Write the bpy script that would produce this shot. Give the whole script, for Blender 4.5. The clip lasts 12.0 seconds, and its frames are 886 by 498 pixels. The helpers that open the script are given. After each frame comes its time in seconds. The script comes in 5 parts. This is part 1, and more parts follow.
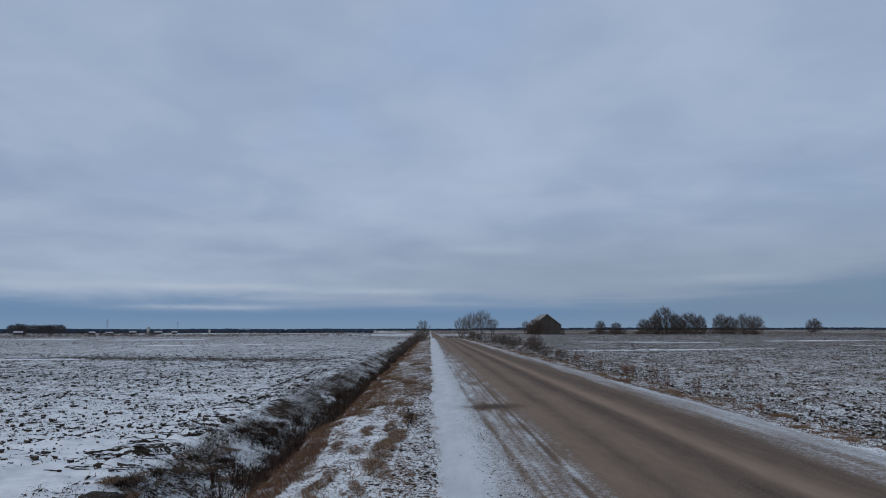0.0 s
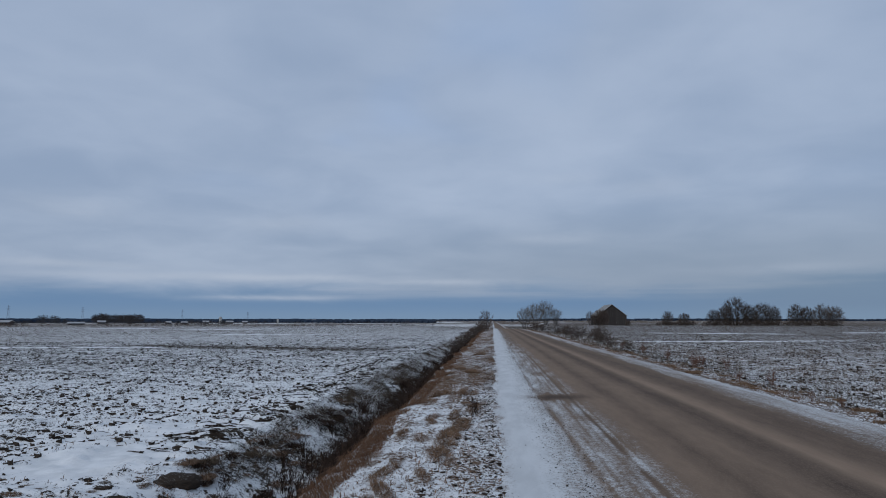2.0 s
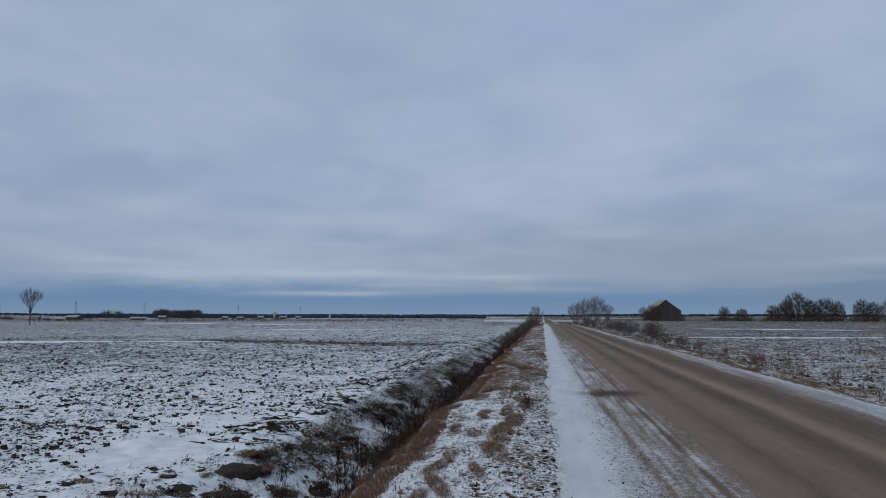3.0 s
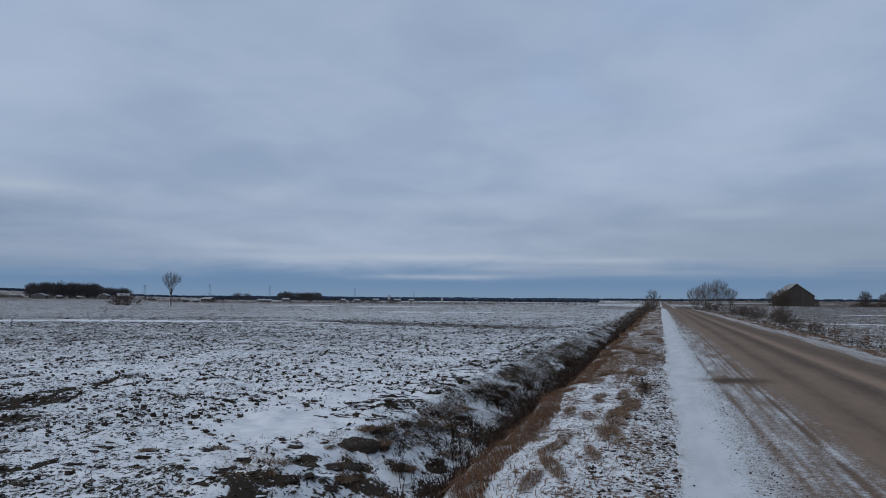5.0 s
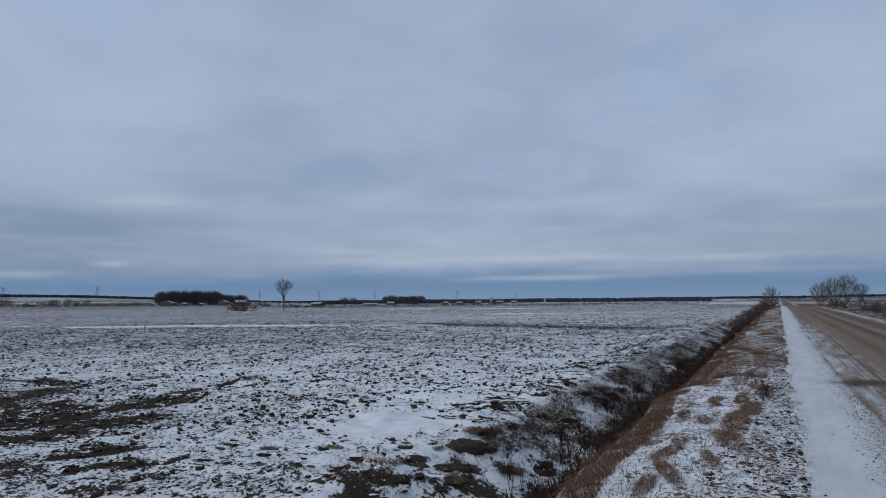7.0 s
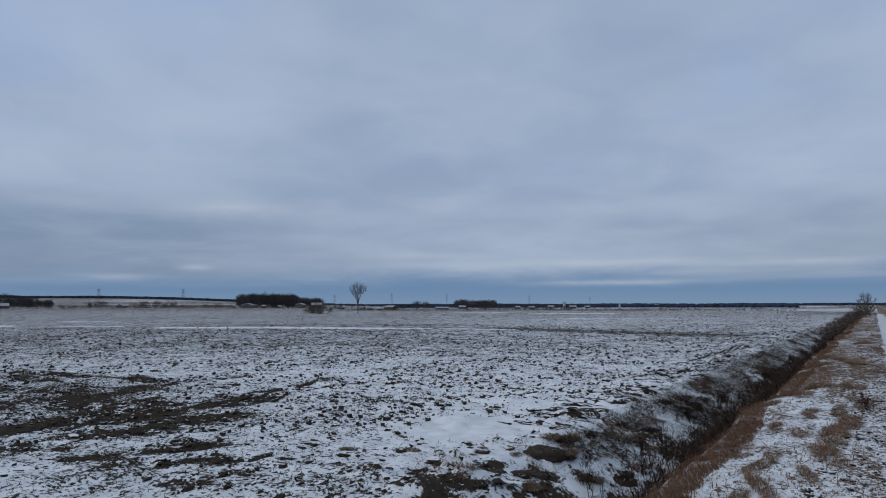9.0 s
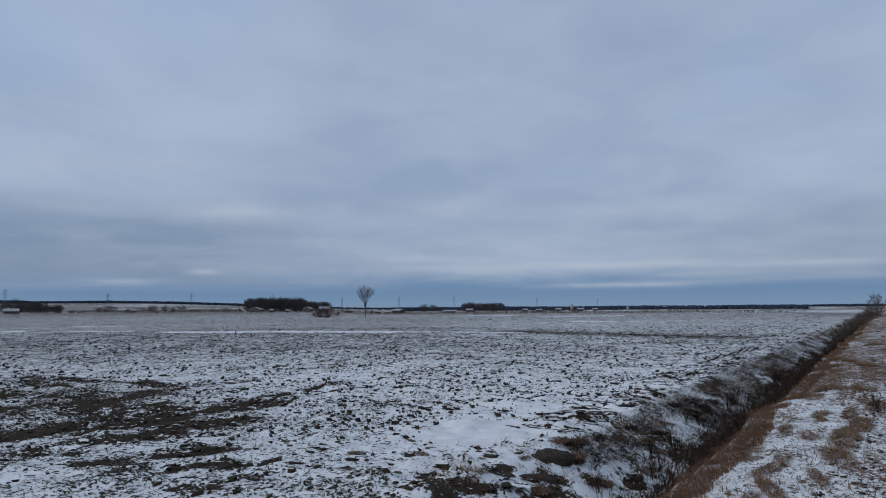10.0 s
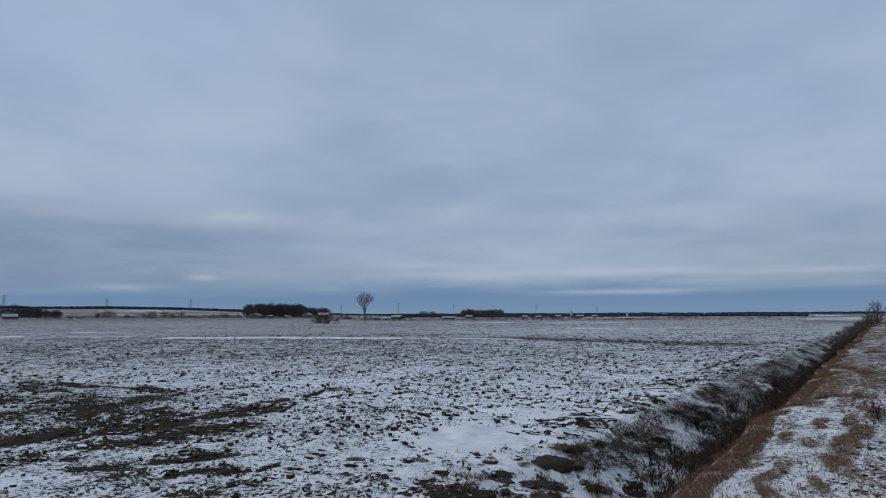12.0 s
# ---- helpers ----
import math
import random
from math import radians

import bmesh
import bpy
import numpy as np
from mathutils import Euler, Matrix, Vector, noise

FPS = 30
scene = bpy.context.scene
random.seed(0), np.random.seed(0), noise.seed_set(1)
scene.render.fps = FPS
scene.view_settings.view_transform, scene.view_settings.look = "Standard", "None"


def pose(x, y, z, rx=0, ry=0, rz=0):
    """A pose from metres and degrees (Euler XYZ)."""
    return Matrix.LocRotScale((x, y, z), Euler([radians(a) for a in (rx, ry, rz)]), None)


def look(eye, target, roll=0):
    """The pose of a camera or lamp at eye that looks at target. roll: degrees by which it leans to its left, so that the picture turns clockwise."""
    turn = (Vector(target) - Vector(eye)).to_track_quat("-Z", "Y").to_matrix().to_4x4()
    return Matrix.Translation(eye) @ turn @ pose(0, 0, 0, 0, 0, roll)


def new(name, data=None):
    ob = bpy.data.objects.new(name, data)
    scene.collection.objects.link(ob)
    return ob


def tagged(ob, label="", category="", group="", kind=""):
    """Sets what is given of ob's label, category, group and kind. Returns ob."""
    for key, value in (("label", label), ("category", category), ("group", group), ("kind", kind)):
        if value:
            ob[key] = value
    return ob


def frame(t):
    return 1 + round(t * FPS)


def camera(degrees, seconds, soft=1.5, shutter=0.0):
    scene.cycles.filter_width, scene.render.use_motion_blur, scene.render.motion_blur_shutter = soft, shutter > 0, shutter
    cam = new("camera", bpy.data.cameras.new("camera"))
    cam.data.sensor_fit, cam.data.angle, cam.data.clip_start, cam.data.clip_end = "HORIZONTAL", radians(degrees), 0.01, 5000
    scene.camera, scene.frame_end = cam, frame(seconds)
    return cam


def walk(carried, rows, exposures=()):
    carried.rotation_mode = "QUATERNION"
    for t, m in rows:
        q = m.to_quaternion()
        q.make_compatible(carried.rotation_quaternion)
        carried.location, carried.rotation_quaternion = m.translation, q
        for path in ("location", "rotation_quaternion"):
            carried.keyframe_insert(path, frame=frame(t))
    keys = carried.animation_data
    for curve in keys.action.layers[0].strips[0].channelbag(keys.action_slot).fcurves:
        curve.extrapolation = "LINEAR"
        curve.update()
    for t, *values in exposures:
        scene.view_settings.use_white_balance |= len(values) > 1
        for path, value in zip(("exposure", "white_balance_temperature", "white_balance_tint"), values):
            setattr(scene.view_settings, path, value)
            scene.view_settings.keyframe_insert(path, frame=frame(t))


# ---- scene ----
cam = camera(67.0, 12.0, soft=1.0)
PATH = [
    (0.0, pose(0.000, 0.000, 1.600, 96.86, 0.05, -1.10)),
    (0.5, pose(-0.012, 0.003, 1.592, 96.64, -0.03, 0.03)),
    (1.0, pose(-0.011, 0.009, 1.586, 96.47, -0.14, 1.62)),
    (1.5, pose(-0.022, 0.002, 1.590, 96.16, -0.20, 3.10)),
    (2.0, pose(-0.017, 0.007, 1.585, 96.05, -0.09, 4.21)),
    (2.5, pose(-0.032, 0.013, 1.581, 95.95, -0.11, 5.42)),
    (3.0, pose(-0.046, -0.006, 1.582, 95.65, -0.14, 8.44)),
    (3.5, pose(-0.028, -0.007, 1.579, 95.04, -0.09, 11.98)),
    (5.5, pose(-0.103, -0.041, 1.553, 94.01, -0.22, 19.21)),
    (6.0, pose(-0.136, -0.069, 1.559, 93.90, 0.30, 21.07)),
    (6.5, pose(-0.116, -0.060, 1.557, 94.37, 0.51, 24.28)),
    (7.0, pose(-0.074, -0.043, 1.557, 94.37, 0.55, 26.62)),
    (9.0, pose(-0.151, -0.052, 1.557, 94.75, 0.10, 32.72)),
    (9.5, pose(-0.160, -0.057, 1.559, 94.84, 0.29, 33.45)),
    (10.0, pose(-0.148, -0.061, 1.565, 95.02, 0.39, 33.35)),
    (10.5, pose(-0.160, -0.063, 1.557, 95.21, 0.47, 33.05)),
    (11.0, pose(-0.155, -0.079, 1.565, 95.33, 0.40, 32.99)),
    (11.5, pose(-0.154, -0.066, 1.566, 95.42, 0.27, 33.32)),
    (12.0, pose(-0.151, -0.062, 1.555, 95.57, 0.24, 33.30)),
]
walk(cam, PATH)

# ---- world: a closed winter overcast over a little clear sky ----


class Nodes:
    """Short hand for building node trees."""

    def __init__(self, tree):
        self.tree = tree
        tree.nodes.clear()

    def add(self, kind, inputs=None, operation="", data_type="", attribute_name=""):
        n = self.tree.nodes.new(kind)
        if operation:
            n.operation = operation
        if data_type:
            n.data_type = data_type
        if attribute_name:
            n.attribute_name = attribute_name
        for k, v in (inputs or {}).items():
            self.set(n, k, v)
        return n

    def set(self, n, k, v):
        if isinstance(v, bpy.types.NodeSocket):
            self.tree.links.new(v, n.inputs[k])
        else:
            n.inputs[k].default_value = v

    def math(self, op, a, b=0.0, clamp=False):
        n = self.add("ShaderNodeMath", {0: a, 1: b}, operation=op)
        n.use_clamp = clamp
        return n.outputs[0]

    def vec(self, op, a, b=(0, 0, 0)):
        return self.add("ShaderNodeVectorMath", {0: a, 1: b}, operation=op).outputs[0]

    def noise(self, v, scale, detail=4.0, rough=0.55, distort=0.0):
        n = self.add("ShaderNodeTexNoise", {"Vector": v, "Scale": scale, "Detail": detail, "Roughness": rough, "Distortion": distort})
        return n.outputs[0]

    def span(self, v, a, b, c=0.0, d=1.0, smooth=True):
        n = self.add("ShaderNodeMapRange", {0: v, 1: a, 2: b, 3: c, 4: d})
        n.interpolation_type = "SMOOTHSTEP" if smooth else "LINEAR"
        return n.outputs[0]

    def mix(self, fac, a, b):
        n = self.add("ShaderNodeMix", data_type="RGBA")
        for k, v in ((0, fac), (6, a), (7, b)):
            if isinstance(v, tuple) and len(v) == 3:
                v = (*v, 1.0)
            self.set(n, k, v)
        return n.outputs[2]


SUN_TURN, SUN_HEIGHT = radians(215), radians(32)
world = bpy.data.worlds.new("world")
scene.world = world
world.use_nodes = True
w = Nodes(world.node_tree)
way = w.add("ShaderNodeTexCoord").outputs["Generated"]
sep = w.add("ShaderNodeSeparateXYZ", {0: way})
up = w.math("MAXIMUM", sep.outputs[2], 0.0)
flat = w.math("ADD", up, 0.16)
deck = w.add("ShaderNodeCombineXYZ", {0: w.math("DIVIDE", sep.outputs[0], flat), 1: w.math("DIVIDE", sep.outputs[1], flat), 2: 0.0}).outputs[0]
broad = w.noise(deck, 0.62, 4.0, 0.45, 0.2)
fine = w.noise(deck, 2.4, 5.0, 0.5, 0.3)
body_ = w.math("ADD", w.math("MULTIPLY", broad, 0.68), w.math("MULTIPLY", fine, 0.32))
sky = w.add("ShaderNodeTexSky")
sky.sky_type = "NISHITA"
sky.sun_disc, sky.sun_elevation, sky.sun_rotation, sky.air_density, sky.dust_density = False, SUN_HEIGHT, SUN_TURN, 1.2, 1.5
clear = w.vec("SCALE", sky.outputs[0])
clear.node.inputs[3].default_value = 0.045
cloud = w.mix(w.span(body_, 0.32, 0.66), (0.295, 0.385, 0.545), (0.425, 0.515, 0.675))
# thin places where the blue above shows through
thin = w.math("MULTIPLY", w.span(w.noise(deck, 0.9, 3.0, 0.5, 0.3), 0.50, 0.68), w.span(up, 0.14, 0.32))
cloud = w.mix(w.math("MULTIPLY", thin, 0.6), cloud, (0.315, 0.445, 0.690))
# thinner cloud low down, with long bright streaks in it; the clear band stands higher off to the right
aside = w.math("DEGREES", w.math("ARCTAN2", sep.outputs[0], sep.outputs[1]))
high = w.math("DEGREES", w.math("ARCSINE", up))
ripple = w.noise(w.vec("MULTIPLY", way, (7.0, 7.0, 36.0)), 1.0, 4.0, 0.6, 0.3)
lift = w.math("ADD", w.span(aside, 12.0, 38.0, 0.0, 1.9), w.span(aside, -30.0, -58.0, 0.0, -0.3))
level = w.math("ADD", w.math("SUBTRACT", high, lift), w.math("MULTIPLY", w.math("SUBTRACT", ripple, 0.5), 2.4))
low = w.span(level, 1.4, 3.6, 1.0, 0.0)
streak = w.span(w.noise(w.vec("MULTIPLY", way, (2.0, 2.0, 42.0)), 1.0, 4.0, 0.5, 0.3), 0.46, 0.66)
low_cloud = w.mix(w.math("MULTIPLY", streak, w.span(high, 1.2, 2.8)), (0.130, 0.246, 0.430), (0.290, 0.375, 0.520))
gloom = w.mix(w.math("MULTIPLY", w.span(aside, -36.0, -58.0), w.math("MULTIPLY", w.span(high, 0.5, 2.5), w.math("MULTIPLY", w.span(high, 10.0, 6.0), w.span(ripple, 0.28, 0.70, 0.6, 1.0)))), cloud, (0.200, 0.285, 0.430))
gloom = w.mix(w.math("MULTIPLY", w.span(aside, -24.0, 16.0, 0.2, 0.75), w.span(high, 11.0, 4.0)), gloom, (0.235, 0.305, 0.420))
low_cloud = w.mix(w.span(aside, 6.0, 26.0, 0.0, 0.7), low_cloud, (0.165, 0.248, 0.368))
veil = w.mix(w.math("MULTIPLY", low, 0.92), gloom, low_cloud)
# single bright rolls and streaks: direction, height, half width and half depth in degrees, brightness
ROLLS = ((-50.5, 7.8, 5.3, 0.75, 0.80), (-57.9, 11.6, 5.8, 1.3, 0.35), (-33.8, 8.5, 4.2, 0.9, 0.40), (-17.7, 8.0, 3.4, 0.7, 0.35), (-62.4, 7.8, 3.9, 0.55, 0.35), (-33.5, 4.2, 4.8, 0.32, 0.50),
         (-18.6, 1.8, 5.4, 0.20, 0.75), (-15.6, 3.5, 7.3, 0.28, 0.55), (-59.1, 2.2, 2.9, 0.28, 0.50), (-53.0, 3.0, 1.2, 0.24, 0.60), (-4.6, 3.2, 6.5, 0.26, 0.55), (5.4, 6.9, 4.4, 0.45, 0.40),
         (-25.4, 3.4, 10.0, 0.32, 0.45), (13.4, 10.9, 2.9, 0.75, 0.30), (6.4, 12.0, 2.9, 0.5, 0.20), (23.3, 4.0, 6.0, 0.40, 0.22))
sway = w.math("MULTIPLY", w.math("SUBTRACT", w.noise(w.vec("MULTIPLY", way, (9.0, 9.0, 14.0)), 1.0, 4.0, 0.6), 0.5), 1.6)
glow = 0.0
for turn_, height_, wide_, deep_, bright_ in ROLLS:
    off = w.math("DIVIDE", w.math("SUBTRACT", aside, turn_), wide_)
    over_ = w.math("DIVIDE", w.math("SUBTRACT", w.math("ADD", high, w.math("MULTIPLY", sway, min(deep_, 0.9))), height_), deep_)
    far_off = w.math("ADD", w.math("MULTIPLY", off, off), w.math("MULTIPLY", over_, over_))
    glow = w.math("ADD", glow, w.math("MULTIPLY", w.math("EXPONENT", w.math("MULTIPLY", far_off, -1.0)), bright_))
veil = w.mix(w.math("MULTIPLY", w.math("MINIMUM", glow, 0.9), w.span(ripple, 0.30, 0.62, 0.55, 1.0)), veil, (0.470, 0.540, 0.665))
rim = w.span(up, 0.0, 0.026, 0.55, 0.0)
veil = w.mix(rim, veil, (0.225, 0.330, 0.465))
total = w.mix(0.12, veil, clear)
w.add("ShaderNodeOutputWorld", {0: w.add("ShaderNodeBackground", {0: total, 1: 1.0}).outputs[0]})

sun_data = bpy.data.lights.new("sun", "SUN")
sun_data.energy, sun_data.angle, sun_data.color = 0.85, radians(35), (1.0, 0.95, 0.88)
sun = new("sun", sun_data)
sun.matrix_world = look((0, 0, 50), (-50 * math.sin(SUN_TURN) / math.tan(SUN_HEIGHT), -50 * math.cos(SUN_TURN) / math.tan(SUN_HEIGHT), 0))

# ---- numeric noise for the lie of the land ----


def lattice(i, j, seed):
    h = (i.astype(np.int64) * 374761393 + j.astype(np.int64) * 668265263 + seed * 982451653) & 0xFFFFFFFF
    h = ((h ^ (h >> 13)) * 1274126177) & 0xFFFFFFFF
    return ((h ^ (h >> 16)) & 0xFFFF) / 65535.0


def value_noise(x, y, seed=0):
    i, j = np.floor(x), np.floor(y)
    u, v = x - i, y - j
    u, v = u * u * (3 - 2 * u), v * v * (3 - 2 * v)
    a, b = lattice(i, j, seed), lattice(i + 1, j, seed)
    c, d = lattice(i, j + 1, seed), lattice(i + 1, j + 1, seed)
    return (a + (b - a) * u) * (1 - v) + (c + (d - c) * u) * v


def fbm(x, y, octaves=4, seed=0, gain=0.5):
    """Sums of value noise, about -1 to 1."""
    total_, amp, norm = 0.0, 1.0, 0.0
    for k in range(octaves):
        total_ = total_ + amp * (value_noise(x * 2 ** k + 17.3 * k, y * 2 ** k - 9.1 * k, seed + k) * 2 - 1)
        norm, amp = norm + amp, amp * gain
    return total_ / norm * 1.6


def step(x, a, b):
    t = np.clip((x - a) / (b - a), 0, 1)
    return t * t * (3 - 2 * t)


def near_line(x, y, a, b, width):
    """1 on the line from a to b, falling off to 0 over its width."""
    ax, ay, bx, by = *a, *b
    dx, dy = bx - ax, by - ay
    t = np.clip(((x - ax) * dx + (y - ay) * dy) / (dx * dx + dy * dy), 0, 1)
    return np.exp(-(((x - ax - t * dx) ** 2 + (y - ay - t * dy) ** 2) / width ** 2))


# cross-section from the left-hand field over the ditch, the verge and the road to the right-hand field
SECTION_X = (-60, -12, -5.2, -4.3, -3.6, -3.05, -2.7, -2.35, -1.8, -1.2, 0.05, 0.2, 2.9, 5.7, 6.0, 6.9, 9.0, 14, 60)
SECTION_Z = (-0.58, -0.46, -0.40, -0.42, -0.72, -1.0, -1.02, -0.75, -0.12, -0.03, 0.0, 0.0, 0.04, 0.0, -0.05, -0.22, -0.38, -0.45, -0.56)
ROAD_LEFT, ROAD_RIGHT = 0.0, 5.95
MUD = [((-15.7, 6.7), (-14.9, 7.9), 0.45), ((-14.95, 8.4), (-15.5, 10.0), 0.32), ((-15.5, 10.0), (-15.6, 13.2), 0.20), ((-22.8, 10.6), (-16.4, 11.2), 0.30),
       ((-12.2, 5.2), (-11.4, 7.3), 0.50), ((-11.4, 7.3), (-11.9, 10.2), 0.25), ((-11.9, 10.2), (-13.0, 14.0), 0.12), ((-10.85, 5.1), (-10.1, 6.6), 0.26),
       ((-10.1, 6.6), (-10.0, 8.5), 0.20), ((-10.8, 4.65), (-9.9, 5.2), 0.22), ((-8.9, 4.8), (-8.05, 6.4), 0.15), ((-7.8, 5.1), (-7.5, 5.75), 0.14),
       ((-7.1, 5.55), (-6.95, 6.2), 0.10), ((-13.8, 7.6), (-12.0, 7.7), 0.50), ((-13.8, 8.1), (-11.1, 9.2), 0.22), ((-11.1, 9.2), (-11.1, 10.4), 0.13),
       ((-6.9, 4.6), (-6.55, 4.9), 0.09), ((-18.5, 7.5), (-16.5, 9.0), 0.45),
       ((-11.3, 8.5), (-11.7, 11.5), 0.12), ((-11.7, 11.5), (-11.7, 12.6), 0.10), ((-11.7, 12.6), (-10.9, 14.7), 0.09), ((-12.6, 9.6), (-12.4, 12.2), 0.15), ((-12.4, 12.2), (-12.5, 13.6), 0.12),
       ((-12.5, 13.6), (-12.6, 15.8), 0.10), ((-19.4, 9.6), (-21.5, 9.7), 0.3)]
# bare broken earth where the field meets the near end of the ditch
MUD += [((-4.78, 6.61), (-4.25, 6.6), 0.10), ((-4.25, 6.6), (-3.98, 7.18), 0.14), ((-4.32, 7.38), (-3.85, 8.21), 0.10), ((-3.96, 7.29), (-3.64, 7.83), 0.13), ((-4.1, 6.25), (-3.75, 6.88), 0.12), ((-4.16, 5.82), (-4.0, 6.21), 0.10),
        ((-3.76, 7.05), (-3.38, 7.83), 0.12), ((-3.38, 8.02), (-3.0, 8.73), 0.12), ((-4.76, 5.99), (-4.58, 6.0), 0.07), ((-4.72, 5.65), (-4.65, 5.68), 0.07), ((-3.6, 8.69), (-3.46, 8.88), 0.08)]
DRIFTS = [((-54, 37.4), (-35.3, 42.3), 2.3), ((-35.3, 42.3), (-24.7, 46.5), 1.6), ((-79, 35.5), (-73, 32.7), 0.9), ((-87, 45.5), (-84, 49), 1.2),
          ((-61.5, 149), (-55, 150.5), 7.0), ((-37, 95), (-25.5, 99.5), 3.2), ((-89, 153.5), (-84.5, 154.5), 7.0), ((-153, 725), (-115, 808), 11),
          ((-14, 210), (-9, 228), 4.0), ((-69.5, 36.6), (-65, 39), 0.7), ((27, 114.5), (46.5, 113.0), 2.8), ((11.4, 65.3), (34.5, 69.5), 1.5),
          ((64, 124.6), (92, 129.8), 3.4), ((56.9, 88.6), (61, 88.4), 2.0)]
# thin ledges where the field ends at the ditch, shadow under the crust drawn as bare earth
SHADE_MARKS = [((-5.5, 11.2), (-3.95, 11.1), 0.07), ((-5.3, 12.25), (-4.85, 12.5), 0.055), ((-5.1, 11.8), (-4.55, 12.0), 0.055), ((-4.8, 14.2), (-4.3, 14.4), 0.07),
         ((-4.75, 15.5), (-4.25, 15.1), 0.08), ((-5.0, 16.3), (-4.6, 15.9), 0.06), ((-4.7, 13.1), (-4.1, 13.6), 0.06), ((-5.1, 14.9), (-4.65, 15.2), 0.06),
         ((-5.4, 17.6), (-4.6, 17.6), 0.07), ((-5.5, 18.5), (-4.7, 18.4), 0.07), ((-5.0, 19.5), (-4.7, 20.0), 0.10), ((-5.7, 19.8), (-4.8, 21.5), 0.09),
         ((-5.3, 10.95), (-4.95, 10.7), 0.05), ((-5.5, 14.3), (-5.15, 14.4), 0.05), ((-5.6, 24.0), (-5.4, 33.5), 0.06), ((-7.3, 14.0), (-7.05, 14.2), 0.05)]


def bank_shift(y):
    """How far the ditch and its banks wander sideways."""
    return fbm(y * 0.6, y * 0 + 3.7, 4, 11) * 0.20


def road_shift(y):
    """How far the left-hand edge of the road wanders sideways."""
    return fbm(y * 0.8, y * 0 + 4.4, 4, 151, 0.7) * 0.15


def dip(x, y):
    """How far the land falls away beyond the near fields, left of the road's end."""
    turn = np.degrees(np.arctan2(x, y))
    r = np.hypot(x, y)
    along = step(r, 100, 300) * step(turn, -7, -3) * step(-turn, -4.6, -3.2)
    return 2.0 * np.maximum(step(r, 190, 430) * step(turn, -45, -38) * step(-turn, -2.6, -1.4), along)


def lie(x, y):
    """Smooth height of the ground: cross-section, a hill far off to the left, a gentle roll."""
    wob = bank_shift(y) * np.exp(-((x + 3) / 3) ** 2)
    z = np.interp(x + wob, SECTION_X, SECTION_Z)
    ditch = np.exp(-((x + 2.9) / 1.0) ** 2)
    z = z + 0.12 * ditch * fbm(y * 0.5, x * 0.6, 3, 5)
    r = np.hypot(x, y)
    turn = np.degrees(np.arctan2(x, y))
    z = z + 19.0 * step(r, 650, 1900) * step(-turn, 38, 60) + 3.0 * step(r, 900, 2400) * step(turn, -30, -2) * 0.3
    return z - dip(x, y) + 0.12 * fbm(x / 40, y / 40, 2, 21) * step(np.abs(x - 2.9), 8, 30)


def clods(x, y):
    """Lumps of ploughed earth and tufts, in metres, and how lumpy each zone is."""
    field = np.maximum(step(-x, 4.0, 4.8), step(x, 7.0, 9.0))
    bank = step(-x, 2.9, 3.3) * step(x, -5.6, -4.6)
    verge = np.maximum(step(-x, 0.0, 0.4) * step(x, -2.0, -1.6), step(x, 5.7, 6.3) * step(-x, -8.5, -7.0))
    a = np.maximum(0, fbm(x * 1.3, y * 1.3, 4, 31, 0.6) - 0.12)
    b = np.maximum(0, fbm(x * 4.2, y * 4.2, 3, 41, 0.6) - 0.05)
    return field * (0.10 * a + 0.045 * b) + bank * (0.03 * a + 0.06 * b) + verge * (0.025 * a + 0.03 * b + 0.03 * b * step(x, 5.0, 5.7)), a, b


def ground_z(x, y):
    x, y = np.asarray(x, float), np.asarray(y, float)
    z = lie(x, y) + clods(x, y)[0]
    xe = x - road_shift(y)
    under = step(xe, ROAD_LEFT - 0.05, ROAD_LEFT + 0.25) * step(-x, -ROAD_RIGHT - 0.05, -ROAD_RIGHT + 0.25)
    mud = sum(near_line(x, y, a, b, wd) for a, b, wd in MUD)
    rough = np.maximum(0, fbm(x * 2.3, y * 3.4, 4, 97, 0.7))
    return z - 0.07 * under - (0.05 - 0.07 * rough) * np.minimum(mud, 1)


